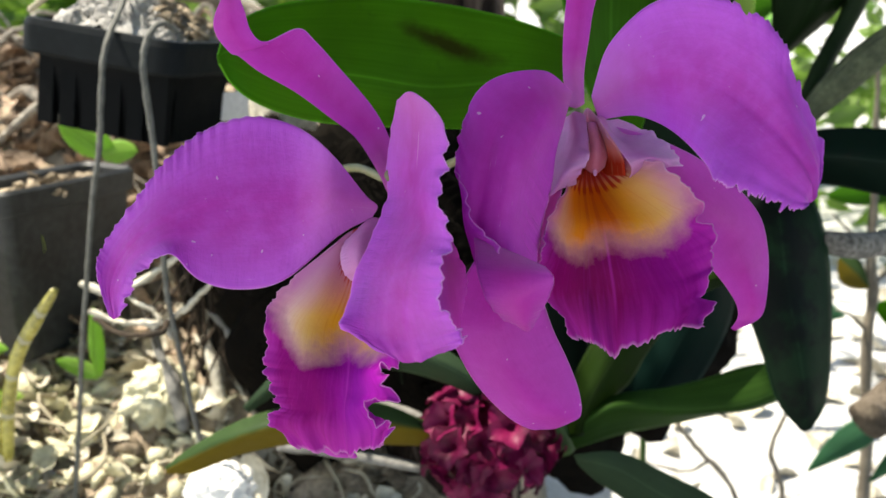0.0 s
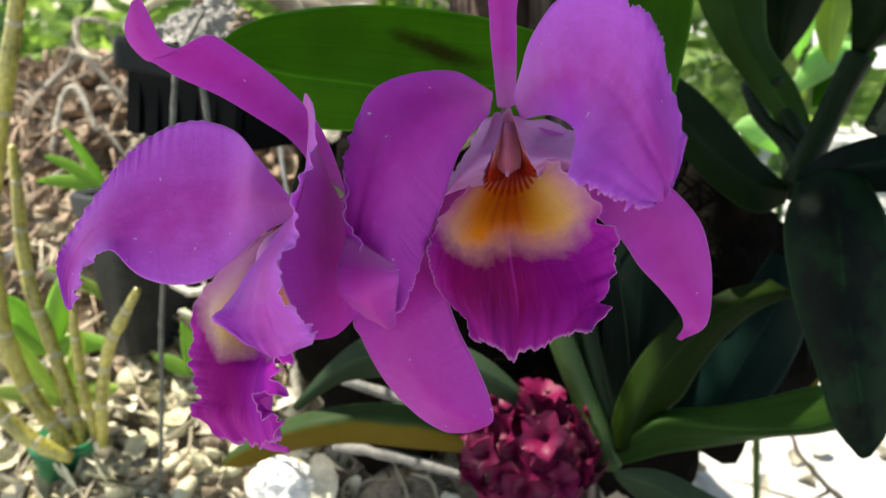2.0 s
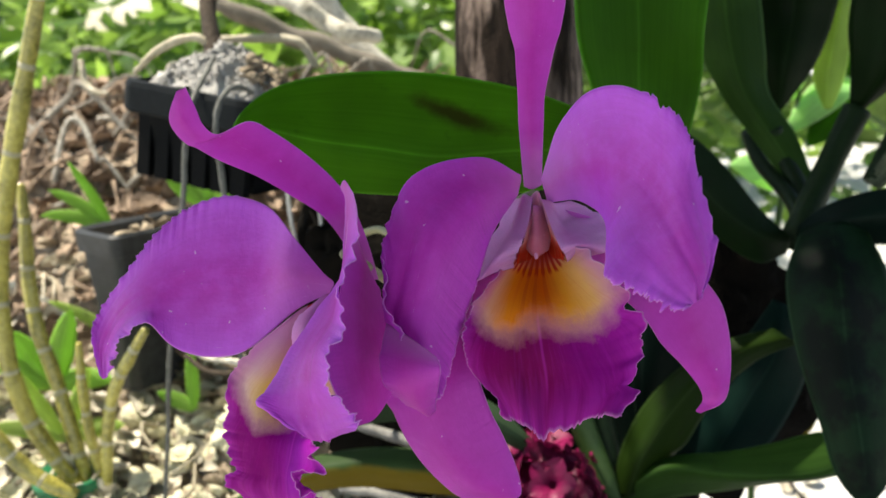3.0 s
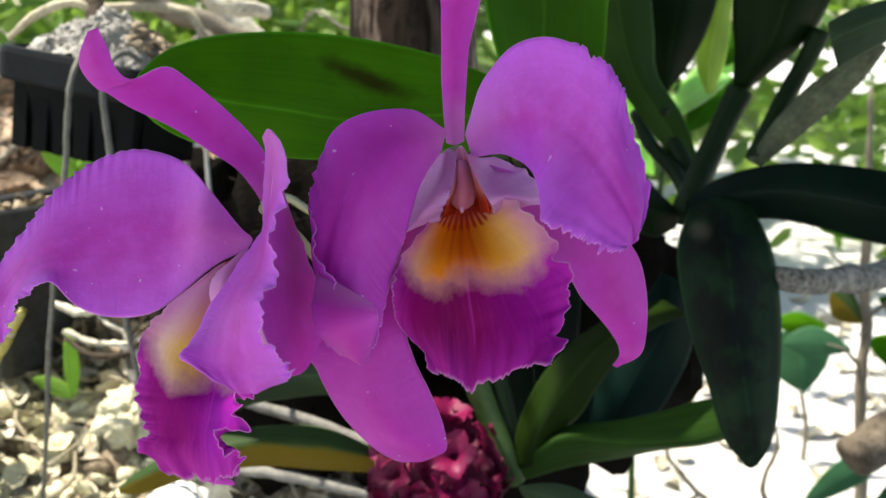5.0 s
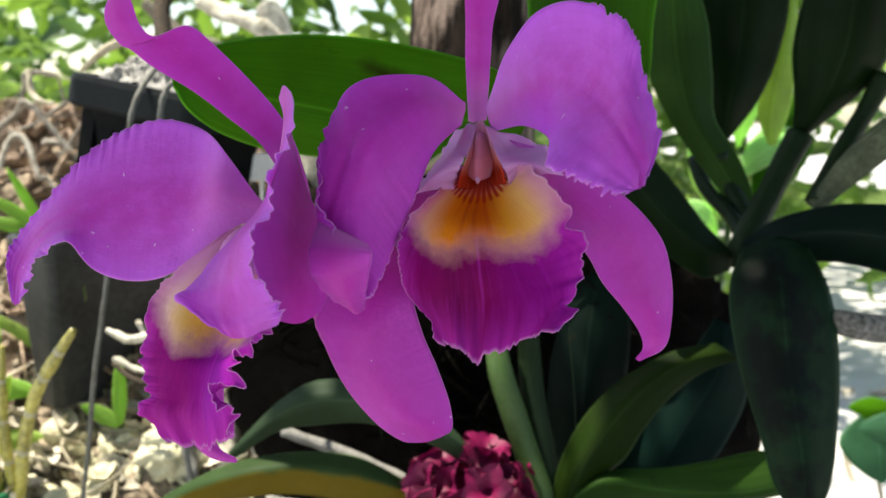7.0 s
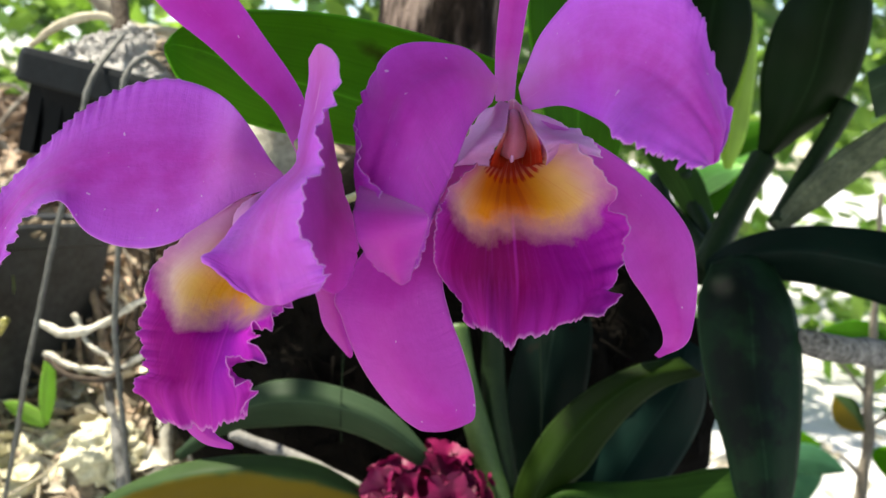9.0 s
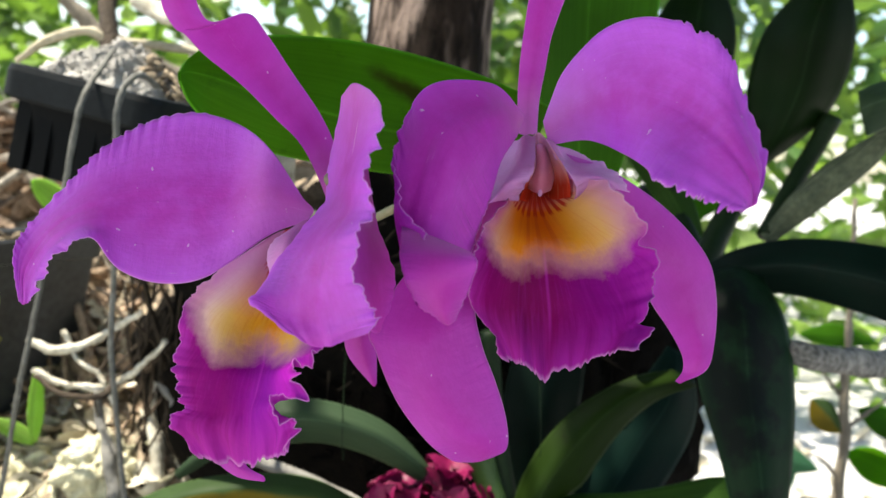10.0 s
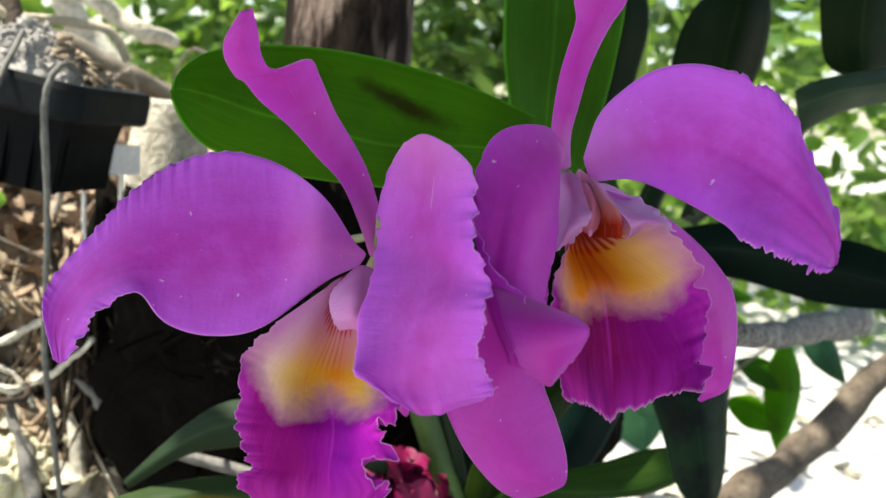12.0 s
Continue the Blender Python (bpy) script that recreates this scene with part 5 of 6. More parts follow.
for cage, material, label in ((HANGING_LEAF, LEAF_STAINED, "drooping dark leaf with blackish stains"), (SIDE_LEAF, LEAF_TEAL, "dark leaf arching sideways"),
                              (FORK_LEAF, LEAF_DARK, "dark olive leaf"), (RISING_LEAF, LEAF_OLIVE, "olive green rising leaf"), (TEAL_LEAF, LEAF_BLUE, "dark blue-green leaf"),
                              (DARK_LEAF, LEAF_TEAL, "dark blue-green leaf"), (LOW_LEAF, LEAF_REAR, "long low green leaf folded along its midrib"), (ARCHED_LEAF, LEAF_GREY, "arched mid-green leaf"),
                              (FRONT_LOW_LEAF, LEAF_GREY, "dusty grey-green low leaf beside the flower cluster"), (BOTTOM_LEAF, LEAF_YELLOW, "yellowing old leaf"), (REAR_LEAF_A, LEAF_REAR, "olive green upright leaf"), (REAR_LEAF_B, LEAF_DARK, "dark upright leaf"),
                              # REAR_LEAF_C has its sunlight in the pale colour.
                              (REAR_LEAF_C, LEAF_PALE, "leaf with sunlight put into its pale colour"), (REAR_LEAF_D, LEAF_DARK, "broad dark upright leaf"), (REAR_LEAF_E, LEAF_GREY, "drooping grey-green leaf"), (REAR_LEAF_F, LEAF_DARK, "broad dark hanging leaf")):
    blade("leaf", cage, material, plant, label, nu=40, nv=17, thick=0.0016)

# ---- the two orchid blooms ----
right_bloom = thing("orchid_flower", (0.074, 0.515, 1.135), "magenta orchid flower with yellow-throated frilled lip", "orchid flower", "orchid flowers")
blade("sepal", R_DORSAL_SEPAL, SEPAL, right_bloom, "upright narrow sepal", dome=0.001)
blade("sepal", R_RIGHT_SEPAL, SEPAL, right_bloom, "drooping curled sepal", dome=0.002)
blade("sepal", R_LEFT_SEPAL, SEPAL, right_bloom, "broad drooping sepal", dome=0.002)
blade("petal", R_LEFT_PETAL, PETAL_DEEP, right_bloom, "broad petal folded at its tip", nu=150, nv=45, frill=(0.0024, 0.0006), waves=(13, 9), spans=((0.5, 1.0), (0.3, 1.0)), teeth=0.0020, notches=(34, 6), edge=4, folds=0.0013, seed=4)
blade("petal", R_LEFT_FOLD, SEPAL, right_bloom, "folded-over tip of the broad petal", nu=40, nv=25, frill=(0.0008, 0.0006), waves=(5, 4), seed=6)
blade("petal", R_RIGHT_PETAL, PETAL, right_bloom, "broad petal with frilled margin", nu=150, nv=45, frill=(0.0011, 0.0008), waves=(11, 9), spans=((0.45, 1.0), (0.45, 1.0)), teeth=0.0055, notches=(34, 6), edge=6, folds=0.0012, seed=8)
blade("lip", R_LIP, LIP_R, right_bloom, "frilled purple lip with yellow throat and red stripes", nu=110, nv=141, edge=5, frill=(0.0012, 0.0030), waves=(3, 4), frill_end=0.0028, end_waves=1.6, teeth=0.0034, notches=(16, 9), scallop=(0.002, 0.0055), swings=(3, 4.5), apex=0.0035, creases=((-0.05, -0.0020, 0.08), (0.42, 0.0035, 0.16), (-0.5, 0.0015, 0.25)), seed=12)
blade("lip_lobe", R_LIP_WING, PETAL_PALE, right_bloom, "pale pink side lobe", nu=40, nv=25, frill=(0.0014, 0.0012), waves=(3, 2))
blade("lip_lobe", R_LIP_HOOD, PETAL_PALE, right_bloom, "pale pink side lobe", nu=40, nv=25, frill=(0.0008, 0.0014), waves=(2, 3))
blade("throat", R_THROAT, THROAT, right_bloom, "pink and orange-red throat of the lip", nu=24, nv=21)
blade("column", R_COLUMN, COLUMN, right_bloom, "pink column arching over the throat", nu=20, nv=15, thick=0.0012)
clump("anther_cap", tuple(ORIGIN + np.array((0.0492, 0.0205, 0.0125))), (0.0012, 0.0012, 0.0020), PETAL_PALE, right_bloom, "tiny pale tip of the column", 3, 0.1)

left_bloom = thing("orchid_flower", (-0.03, 0.487, 1.115), "magenta orchid flower seen from its side", "orchid flower", "orchid flowers")
blade("sepal", L_DORSAL_SEPAL, SEPAL, left_bloom, "twisted upright sepal", dome=0.001)
blade("sepal", L_LOWER_SEPAL, SEPAL, left_bloom, "drooping sepal behind the lip", nu=40, nv=13)
blade("sepal", L_REAR_SEPAL, SEPAL, left_bloom, "short drooping sepal", nu=40, nv=13)
blade("petal", L_LEFT_PETAL, PETAL, left_bloom, "broad spreading petal with pleated margin", nu=170, nv=45, frill=(0.0014, 0.0032), waves=(30, 9), spans=((0.3, 0.95), (0.66, 1.0)), teeth=0.0018, notches=(34, 6), edge=6, folds=0.0014, seed=21)
blade("petal", L_RIGHT_PETAL, PETAL, left_bloom, "twisted petal with frilled margin", nu=150, nv=41, frill=(0.0006, 0.0020), waves=(8, 11), teeth=0.0022, notches=(34, 6), edge=6, folds=0.0010, seed=25)
blade("petal", L_RIGHT_PETAL_BACK, SEPAL, left_bloom, "magenta underside of the twisted petal", nu=60, nv=31, frill=(0, 0.0006), waves=(4, 8), seed=27)
blade("lip", L_LIP, LIP_L, left_bloom, "frilled purple lip with yellow throat", nu=130, nv=141, edge=7, frill=(0.0020, 0.0050), waves=(7, 6), frill_end=0.003, end_waves=1.7, teeth=0.0036, notches=(18, 10), scallop=(0.0020, 0.0018), swings=(6, 6), creases=((0.12, 0.0026, 0.16), (0.5, -0.002, 0.15)), seed=31)

blade("lip_lobe", L_LIP_HOOD, PETAL_PALE, left_bloom, "pale pink side lobe", nu=24, nv=15, frill=(0.0006, 0.0006), waves=(4, 4))

# ---- raspberry flower cluster ----
cluster = thing("flower_cluster", (0.048, 0.90, 0.74), "dense cluster of raspberry red waxy florets", "flower cluster")
crng = np.random.default_rng(41)


def floret_mesh():
    g = []
    for k in range(5):
        a = 2 * math.pi * k / 5
        u, w = np.linspace(0, 1, 6), np.linspace(-1, 1, 5)
        r = 0.002 + 0.0125 * u
        half = 0.0062 * np.sin(math.pi * np.clip(u * 0.86 + 0.10, 0, 1))
        z = 0.007 * np.sqrt(u) + 0.003 * u - 0.004 * u ** 4
        x = r[:, None] * math.cos(a) - half[:, None] * w[None] * math.sin(a)
        y = r[:, None] * math.sin(a) + half[:, None] * w[None] * math.cos(a)
        zz = z[:, None] + 0.0022 * w[None] ** 2
        g.append((np.stack([x, y, zz], -1).reshape(-1, 3), sheet_faces(6, 5)))
    verts = np.concatenate([v for v, _ in g])
    faces = np.concatenate([f + 30 * i for i, (_, f) in enumerate(g)])
    return verts, faces


fv, ff = floret_mesh()
first = mesh_part("floret", fv + np.array(cluster.location), ff, RASPBERRY, cluster)
for i in range(50):
    ob = first if i == 0 else new("floret", first.data)
    ob.parent = cluster
    z = 1 - 1.55 * (i + 0.5) / 50
    a = 2.39996 * i
    ring = math.sqrt(max(0, 1 - z * z))
    d = Vector((ring * math.cos(a), ring * math.sin(a), z))
    ob.location = Vector((d.x * 0.060, d.y * 0.055, d.z * 0.062)) * crng.uniform(0.78, 1.1)
    ob.rotation_euler = (d + Vector(crng.normal(size=3) * 0.3)).to_track_quat("Z", "Y").to_euler()
    ob.scale = (crng.uniform(1.25, 1.85),) * 3
clump("flower_head_core", cluster.location, (0.045, 0.042, 0.048), RASPBERRY, cluster, "", 9, 0.1)
limb("stalk", [(0.048, 0.91, 0.70), (0.06, 0.98, 0.60), (0.07, 1.08, 0.55)], (0.004, 0.004, 0.005), STEM_GREEN, cluster)


# ---- stalks and branches of the orchid plant ----
for path, radius in ((STALK_A, 0.016), (STALK_B, 0.012), (STALK_C, 0.012), (STALK_D, 0.010)):
    limb("stalk", mm(path), (radius, radius * 0.9, radius), STEM_DARK, plant, "dark leaf stalk", 10)
rv, rf = tube_arrays(mm(GREY_BULB), (0.008, 0.015, 0.017, 0.014, 0.008), 40, 60)
axis = spline(mm(GREY_BULB), 60).repeat(40, 0)
rv = axis + (rv - axis) * (1 + 0.09 * np.cos(np.tile(np.arange(40), 60) * 2 * math.pi / 40 * 10))[:, None]
mesh_part("pseudobulb", rv, rf, STEM_GREY, plant, "grey-green ridged pseudobulb with papery sheath")
limb("pseudobulb", mm(GREEN_STEM_A), (0.011, 0.013, 0.014, 0.013, 0.010), STEM_GREEN, plant, "smooth green pseudobulb", 14)
limb("pseudobulb", mm(GREEN_STEM_B), (0.010, 0.013, 0.014, 0.012), STEM_DARK, plant, "dark grey-green pseudobulb", 14)
limb("flower_stalk", mm(PEDICEL_R), (0.0032, 0.003, 0.003, 0.0035), STEM_PINK, right_bloom, "pale green flower stalk")
limb("flower_stalk", mm(PEDICEL_L), (0.0032, 0.003, 0.003, 0.0035), STEM_PINK, left_bloom, "pale green flower stalk")
branch = limb("branch", mm(GREY_BRANCH), (0.004, 0.010, 0.013, 0.015, 0.018, 0.024), BRANCH_GREY, None, "", 16, 70, 0.006)
tagged(branch, "grey weathered branch crossing behind the drooping leaf", "branch")
branch = limb("branch", mm(FAR_BRANCH), (0.035, 0.030, 0.036, 0.029, 0.03), BARK_BROWN, None, "", 20, 120, 0.016)
tagged(branch, "thick slanting branch in the sun over the yard", "branch")
branch = limb("branch", mm(BACK_BRANCH_A), (0.016, 0.018, 0.02, 0.022), STICK, None, "", 12, 60, 0.010)
tagged(branch, "grey branch slanting behind the pots", "branch")
branch = limb("branch", mm(BACK_BRANCH_B), (0.03, 0.03, 0.034, 0.036), LICHEN, None, "", 12, 60, 0.012)
tagged(branch, "thick pale branch in the sun behind the pots", "branch")


# ---- square pot with grit, hanging roots ----
def rounded_square(cx, cy, half_x, half_y, corner, turn, z, count=10):
    """A ring of points of a rectangle with round corners."""
    ring = []
    for q, (sx, sy) in enumerate(((1, 1), (-1, 1), (-1, -1), (1, -1))):
        for k in range(count):
            a = (q + k / (count - 1)) * math.pi / 2
            ring.append((sx * (half_x - corner) + corner * math.cos(a), sy * (half_y - corner) + corner * math.sin(a)))
    c, s = math.cos(turn), math.sin(turn)
    return [(cx + c * x - s * y, cy + s * x + c * y, z) for x, y in ring]


def ring_stack(rings, close_bottom=True):
    n = len(rings[0])
    verts = [p for ring in rings for p in ring]
    faces = []
    for i in range(len(rings) - 1):
        for j in range(n):
            k = (j + 1) % n
            faces.append((i * n + j, i * n + k, (i + 1) * n + k, (i + 1) * n + j))
    if close_bottom:
        faces.append(tuple(range(n))[::-1])
        faces.append(tuple((len(rings) - 1) * n + j for j in range(n)))
    return verts, faces


def box_arrays(centre, size, turn):
    c, s = math.cos(turn), math.sin(turn)
    verts = []
    for z in (-1, 1):
        for x, y in ((-1, -1), (1, -1), (1, 1), (-1, 1)):
            dx, dy = x * size[0] / 2, y * size[1] / 2
            verts.append((centre[0] + c * dx - s * dy, centre[1] + s * dx + c * dy, centre[2] + z * size[2] / 2))
    return verts, [(3, 2, 1, 0), (4, 5, 6, 7), (0, 1, 5, 4), (1, 2, 6, 5), (2, 3, 7, 6), (3, 0, 4, 7)]


POT_TURN = -0.27
PX, PY, PZ = -0.392 + 0.10 * math.sin(-POT_TURN), 1.060 + 0.10 * math.cos(POT_TURN), 1.05
pot = thing("square_pot", (PX, PY, PZ), "square black plastic slatted pot with grey grit", "plant pot")
HX, HY = 0.099, 0.10
v, f = ring_stack([rounded_square(PX, PY, HX + e, HY + e, 0.025, POT_TURN, z) for e, z in ((-0.004, 1.130), (0.0, 1.126), (0.003, 1.130), (0.003, 1.158), (0.001, 1.165), (-0.006, 1.166), (-0.010, 1.160), (-0.012, 1.135))])
mesh_part("rim", v, f, PLASTIC_DUSTY, pot, "thick rolled rim", smooth=False)
v, f = ring_stack([rounded_square(PX, PY, HX + e, HY + e, 0.022, POT_TURN, z) for e, z in ((-0.034, 1.046), (-0.030, 1.044), (-0.028, 1.05), (-0.016, 1.132))])
mesh_part("body", v, f, PLASTIC, pot, "", smooth=False)
for side in range(2):
    for k in range(6):
        off = (-0.074 + 0.148 * k / 5) * (1 if side == 0 else 0.62)
        c, s = math.cos(POT_TURN), math.sin(POT_TURN)
        lx, ly = (off, -HY + 0.025) if side == 0 else (HX - 0.025, off)
        v, f = box_arrays((PX + c * lx - s * ly, PY + s * lx + c * ly, 1.09), (0.020, 0.012, 0.088), POT_TURN + (math.pi / 2 if side else 0))
        mesh_part("rib", v, f, PLASTIC, pot, smooth=False)


def grit_height(x, y):
    d = math.hypot((x - PX + 0.015) / 0.105, (y - PY) / 0.10)
    return 1.146 + 0.075 * max(0, 1 - d) ** 0.8 + 0.010 * noise.fractal(Vector((x * 50, y * 50, 0)), 0.7, 2.0, 4)


gx, gy = np.meshgrid(np.linspace(-HX + 0.014, HX - 0.014, 50), np.linspace(-HY + 0.014, HY - 0.014, 46), indexing="ij")
wx = PX + math.cos(POT_TURN) * gx - math.sin(POT_TURN) * gy
wy = PY + math.sin(POT_TURN) * gx + math.cos(POT_TURN) * gy
wz = np.array([[grit_height(a, b) for a, b in zip(ra, rb)] for ra, rb in zip(wx, wy)])
mesh_part("grit", np.stack([wx, wy, wz], -1).reshape(-1, 3), sheet_faces(50, 46), GRIT, pot, "mound of grey grit")
joined("bark_litter", chip_pieces(np.random.default_rng(8), 110, (PX + 0.02, PX + 0.075), (PY - 0.05, PY + 0.075), lambda x, y: grit_height(x, y) + 0.006, 0.010), CRUMB, pot, "pale bark chunks and dry roots", "stuff")
joined("coarse_grit", chip_pieces(np.random.default_rng(18), 2200, (PX - 0.080, PX + 0.080), (PY - 0.070, PY + 0.072), grit_height, 0.0029, 0.7), GRIT, pot, "crumbs of grey grit", "stuff")
pot.rotation_euler = (0, radians(8.6), 0)
pot.location.x -= 0.010
stick = limb("dead_stick", mm(DARK_STICK) + [(PX + 0.03, PY - 0.03, 1.15)], (0.011, 0.011, 0.012, 0.012, 0.013), BARK, None, "", 12, 24, 0.003)
tagged(stick, "dark dead stem standing in the grit", "stem")
stick = limb("dry_root", mm(BACK_BRANCH_C), (0.005, 0.006, 0.006, 0.005), ROOT_PALE, None, "", 8, 20, 0.001)
tagged(stick, "pale dry root arching over the pot", "root")
stick = limb("dry_root", mm(PALE_CURL), (0.005, 0.006, 0.005, 0.003), ROOT_PALE, None, "", 8, 30, 0.002)
tagged(stick, "bleached curled root in the sun", "root")
stick = limb("dry_root", mm(PALE_CREST), (0.003, 0.005, 0.006, 0.0055, 0.005, 0.003), ROOT_PALE, None, "", 8, 30, 0.002)
tagged(stick, "bleached dry root lying across the grit", "root")
for path in (ROOT_HANGING_A, ROOT_HANGING_B):
    wire = limb("hanging_root", mm(path), (0.0032, 0.0035, 0.0031, 0.003, 0.0028), WIRE, None, "", 8, 80, 0.0009)
    tagged(wire, "thin grey aerial root hanging over the pot rim", "aerial root", "hanging roots")

# ---- planter on the bank ----
low_pot = thing("planter", (-0.585, 1.34, 0.70), "black plastic rectangular planter with compost on the bank", "plant pot")


def turned(cx, cy, profile, segments=48):
    rings = [[(cx + r * math.cos(2 * math.pi * k / segments), cy + r * math.sin(2 * math.pi * k / segments), z) for k in range(segments)] for r, z in profile]
    return ring_stack(rings, False)


LOW_TURN = radians(61)
LOW_X, LOW_Y = -0.59 + 0.118 * math.cos(LOW_TURN) - 0.056 * math.sin(LOW_TURN), 1.225 + 0.118 * math.sin(LOW_TURN) + 0.056 * math.cos(LOW_TURN)
v, f = ring_stack([rounded_square(LOW_X, LOW_Y, 0.118 + e, 0.056 + e, 0.016, LOW_TURN, z) for e, z in ((-0.030, 0.690), (-0.026, 0.694), (-0.006, 0.912), (0.0, 0.914), (0.002, 0.944), (-0.002, 0.949), (-0.008, 0.944), (-0.012, 0.90))])
mesh_part("body", v, f, PLASTIC_GREY, low_pot, smooth=False)
v, f = ring_stack([rounded_square(LOW_X, LOW_Y, 0.105 + e, 0.043 + e, 0.014, LOW_TURN, z) for e, z in ((0.0, 0.905), (0.0, 0.926), (-0.02, 0.932))])
mesh_part("compost", v, f, SOIL, low_pot, "dark compost")
joined("litter", chip_pieces(np.random.default_rng(61), 60, (LOW_X - 0.05, LOW_X + 0.05), (LOW_Y - 0.07, LOW_Y + 0.07), lambda x, y: 0.932, 0.011), CRUMB, low_pot, "pale chips on the compost", "stuff")


def strap(points, widths, hint):
    """A leaf cage in millimetres from ORIGIN, from a centre line and half widths."""
    p = np.array(points, float)
    t = np.gradient(p, axis=0)
    side = np.cross(t, np.array(hint, float))
    side /= np.linalg.norm(side, axis=1, keepdims=True)
    w = np.array(widths)[:, None]
    fold = np.cross(side, t)
    fold /= np.linalg.norm(fold, axis=1, keepdims=True)
    rows = np.stack([p - side * w - fold * w * 0.2, p, p + side * w - fold * w * 0.2], 1)
    return (rows - ORIGIN) * 1000


def seedling(at, leaves, label, material):
    """A small plant: each leaf from a direction, a length and a width."""
    plantlet = thing("small_plant", at, label, "plant")
    for (dx, dy, dz), length, width, droop in leaves:
        pts = [np.array(at) + np.array((dx, dy, dz)) * length * s - np.array((0, 0, droop * length * s * s)) for s in (0, 0.3, 0.6, 0.85, 1.0)]
        blade("leaf", strap(pts, (width * 0.4, width, width * 0.95, width * 0.6, width * 0.06), (0.1, -1, 0.25)), material, plantlet, "", nu=16, nv=9, thick=0.001)
    return plantlet


seedling((-0.665, 1.36, 0.93), (((-0.75, -0.1, 0.75), 0.13, 0.010, 0.25), ((-0.45, -0.1, 0.95), 0.13, 0.008, 0.1), ((-0.95, -0.15, 0.5), 0.12, 0.011, 0.3)), "bright lime green leaves sprouting from the pot", LEAF_LIME)
seedling((-0.47, 1.28, 0.99), (((-0.7, -0.1, 0.7), 0.075, 0.017, 0.1), ((0.7, 0, 0.3), 0.07, 0.015, 0.2), ((0.1, 0, 0.6), 0.06, 0.012, 0.1)), "fresh green leaves under the square pot", LEAF_LIME)
seedling((-0.70, 1.20, 0.72), (((0.35, -0.1, 0.9), 0.16, 0.020, 0.1), ((-0.4, -0.1, 0.9), 0.13, 0.018, 0.2), ((0.75, -0.1, 0.35), 0.15, 0.016, 0.2), ((-0.7, -0.2, 0.6), 0.12, 0.02, 0.2)), "pale green leaves among the canes", LEAF_LIME)
seedling((-0.470, 1.19, 0.70), (((0.02, -0.02, 1.0), 0.10, 0.010, 0.0), ((-0.8, 0, 0.45), 0.07, 0.011, 0.1)), "single fresh green upright leaf in the compost", LEAF_LIME)

seedling((-0.655, 1.15, 0.66), (((-0.5, -0.1, 0.9), 0.17, 0.012, 0.1), ((0.4, -0.1, 0.9), 0.15, 0.012, 0.1), ((0.8, -0.2, 0.5), 0.14, 0.013, 0.2), ((-0.9, -0.2, 0.4), 0.12, 0.012, 0.2)), "pale green strap leaves at the foot of the canes", LEAF_PALE)
seedling((-0.60, 1.30, 0.74), (((-0.3, -0.1, 0.95), 0.20, 0.010, 0.1), ((0.2, -0.1, 0.95), 0.16, 0.009, 0.1), ((-0.8, -0.1, 0.7), 0.18, 0.010, 0.2)), "pale green strap leaves at the foot of the canes", LEAF_PALE)

# ---- cane orchid in a small pot ----
cane_plant = thing("cane_orchid", (-0.62, 1.09, 0.57), "cane orchid with jointed yellow canes in a green pot", "cane orchid")
v, f = turned(-0.622, 1.10, ((0.0, 0.53), (0.034, 0.53), (0.046, 0.618), (0.050, 0.620), (0.051, 0.634), (0.047, 0.636), (0.044, 0.618), (0.0, 0.612)))
mesh_part("plastic_pot", v, f, POT_GREEN, cane_plant, "small green plastic pot sunk in the compost")
for path, radius in ((CANE_A, 0.0125), (CANE_B, 0.0105), (CANE_C, 0.0075), (CANE_D, 0.0085), (CANE_E, 0.012)):
    pts = spline(mm(path), 12 * (len(path) - 1) + 1)
    joints = len(path)
    s = np.linspace(0, joints, len(pts))
    swell = radius * (0.86 + 0.14 * np.abs(np.sin(math.pi * s)) ** 0.5) * np.interp(np.linspace(0, 1, len(pts)), (0, 0.15, 0.7, 1), (0.75, 1, 1, 0.6))
    v, f = tube_arrays(pts, swell, 14, len(pts))
    cane = mesh_part("cane", v, f, CANE, cane_plant, "jointed yellow-green cane")
    for j in range(1, joints):
        i = int(round(j * (len(pts) - 1) / joints))
        lo, hi = max(0, i - 1), min(len(pts) - 1, i + 1)
        d = (pts[hi] - pts[lo]) / np.linalg.norm(pts[hi] - pts[lo])
        v, f = tube_arrays([pts[i] - d * 0.0035, pts[i], pts[i] + d * 0.004], (swell[i] * 1.03, swell[i] * 1.08, swell[i] * 1.02), 14, 5)
        mesh_part("node_ring", v, f, CANE_RING, cane, "pale papery joint")

# ---- sunlit plant behind the orchid ----
back_plant = thing("leafy_plant", (0.40, 1.70, 0.0), "plant with broad leaves behind the orchid, sun and shade put into their greens", "plant")
limb("stem", [(0.42, 1.72, -0.02), (0.40, 1.72, 0.5), (0.42, 1.70, 0.9), (0.44, 1.70, 1.12)], (0.008, 0.007, 0.006, 0.003), STEM_GREEN, back_plant, "", 8, 24, 0.002)
# Sunlit leaves get the pale green, shaded ones a darker green: light by colour.
BACK_LEAVES = (((0.41, 1.71, 0.98), (0.34, 1.66, 1.10), 0.028), ((0.42, 1.70, 1.04), (0.53, 1.68, 1.12), 0.024), ((0.43, 1.70, 1.10), (0.45, 1.68, 1.24), 0.024), ((0.43, 1.70, 1.08), (0.60, 1.70, 1.17), 0.022), ((0.41, 1.71, 0.94), (0.33, 1.68, 0.99), 0.024))
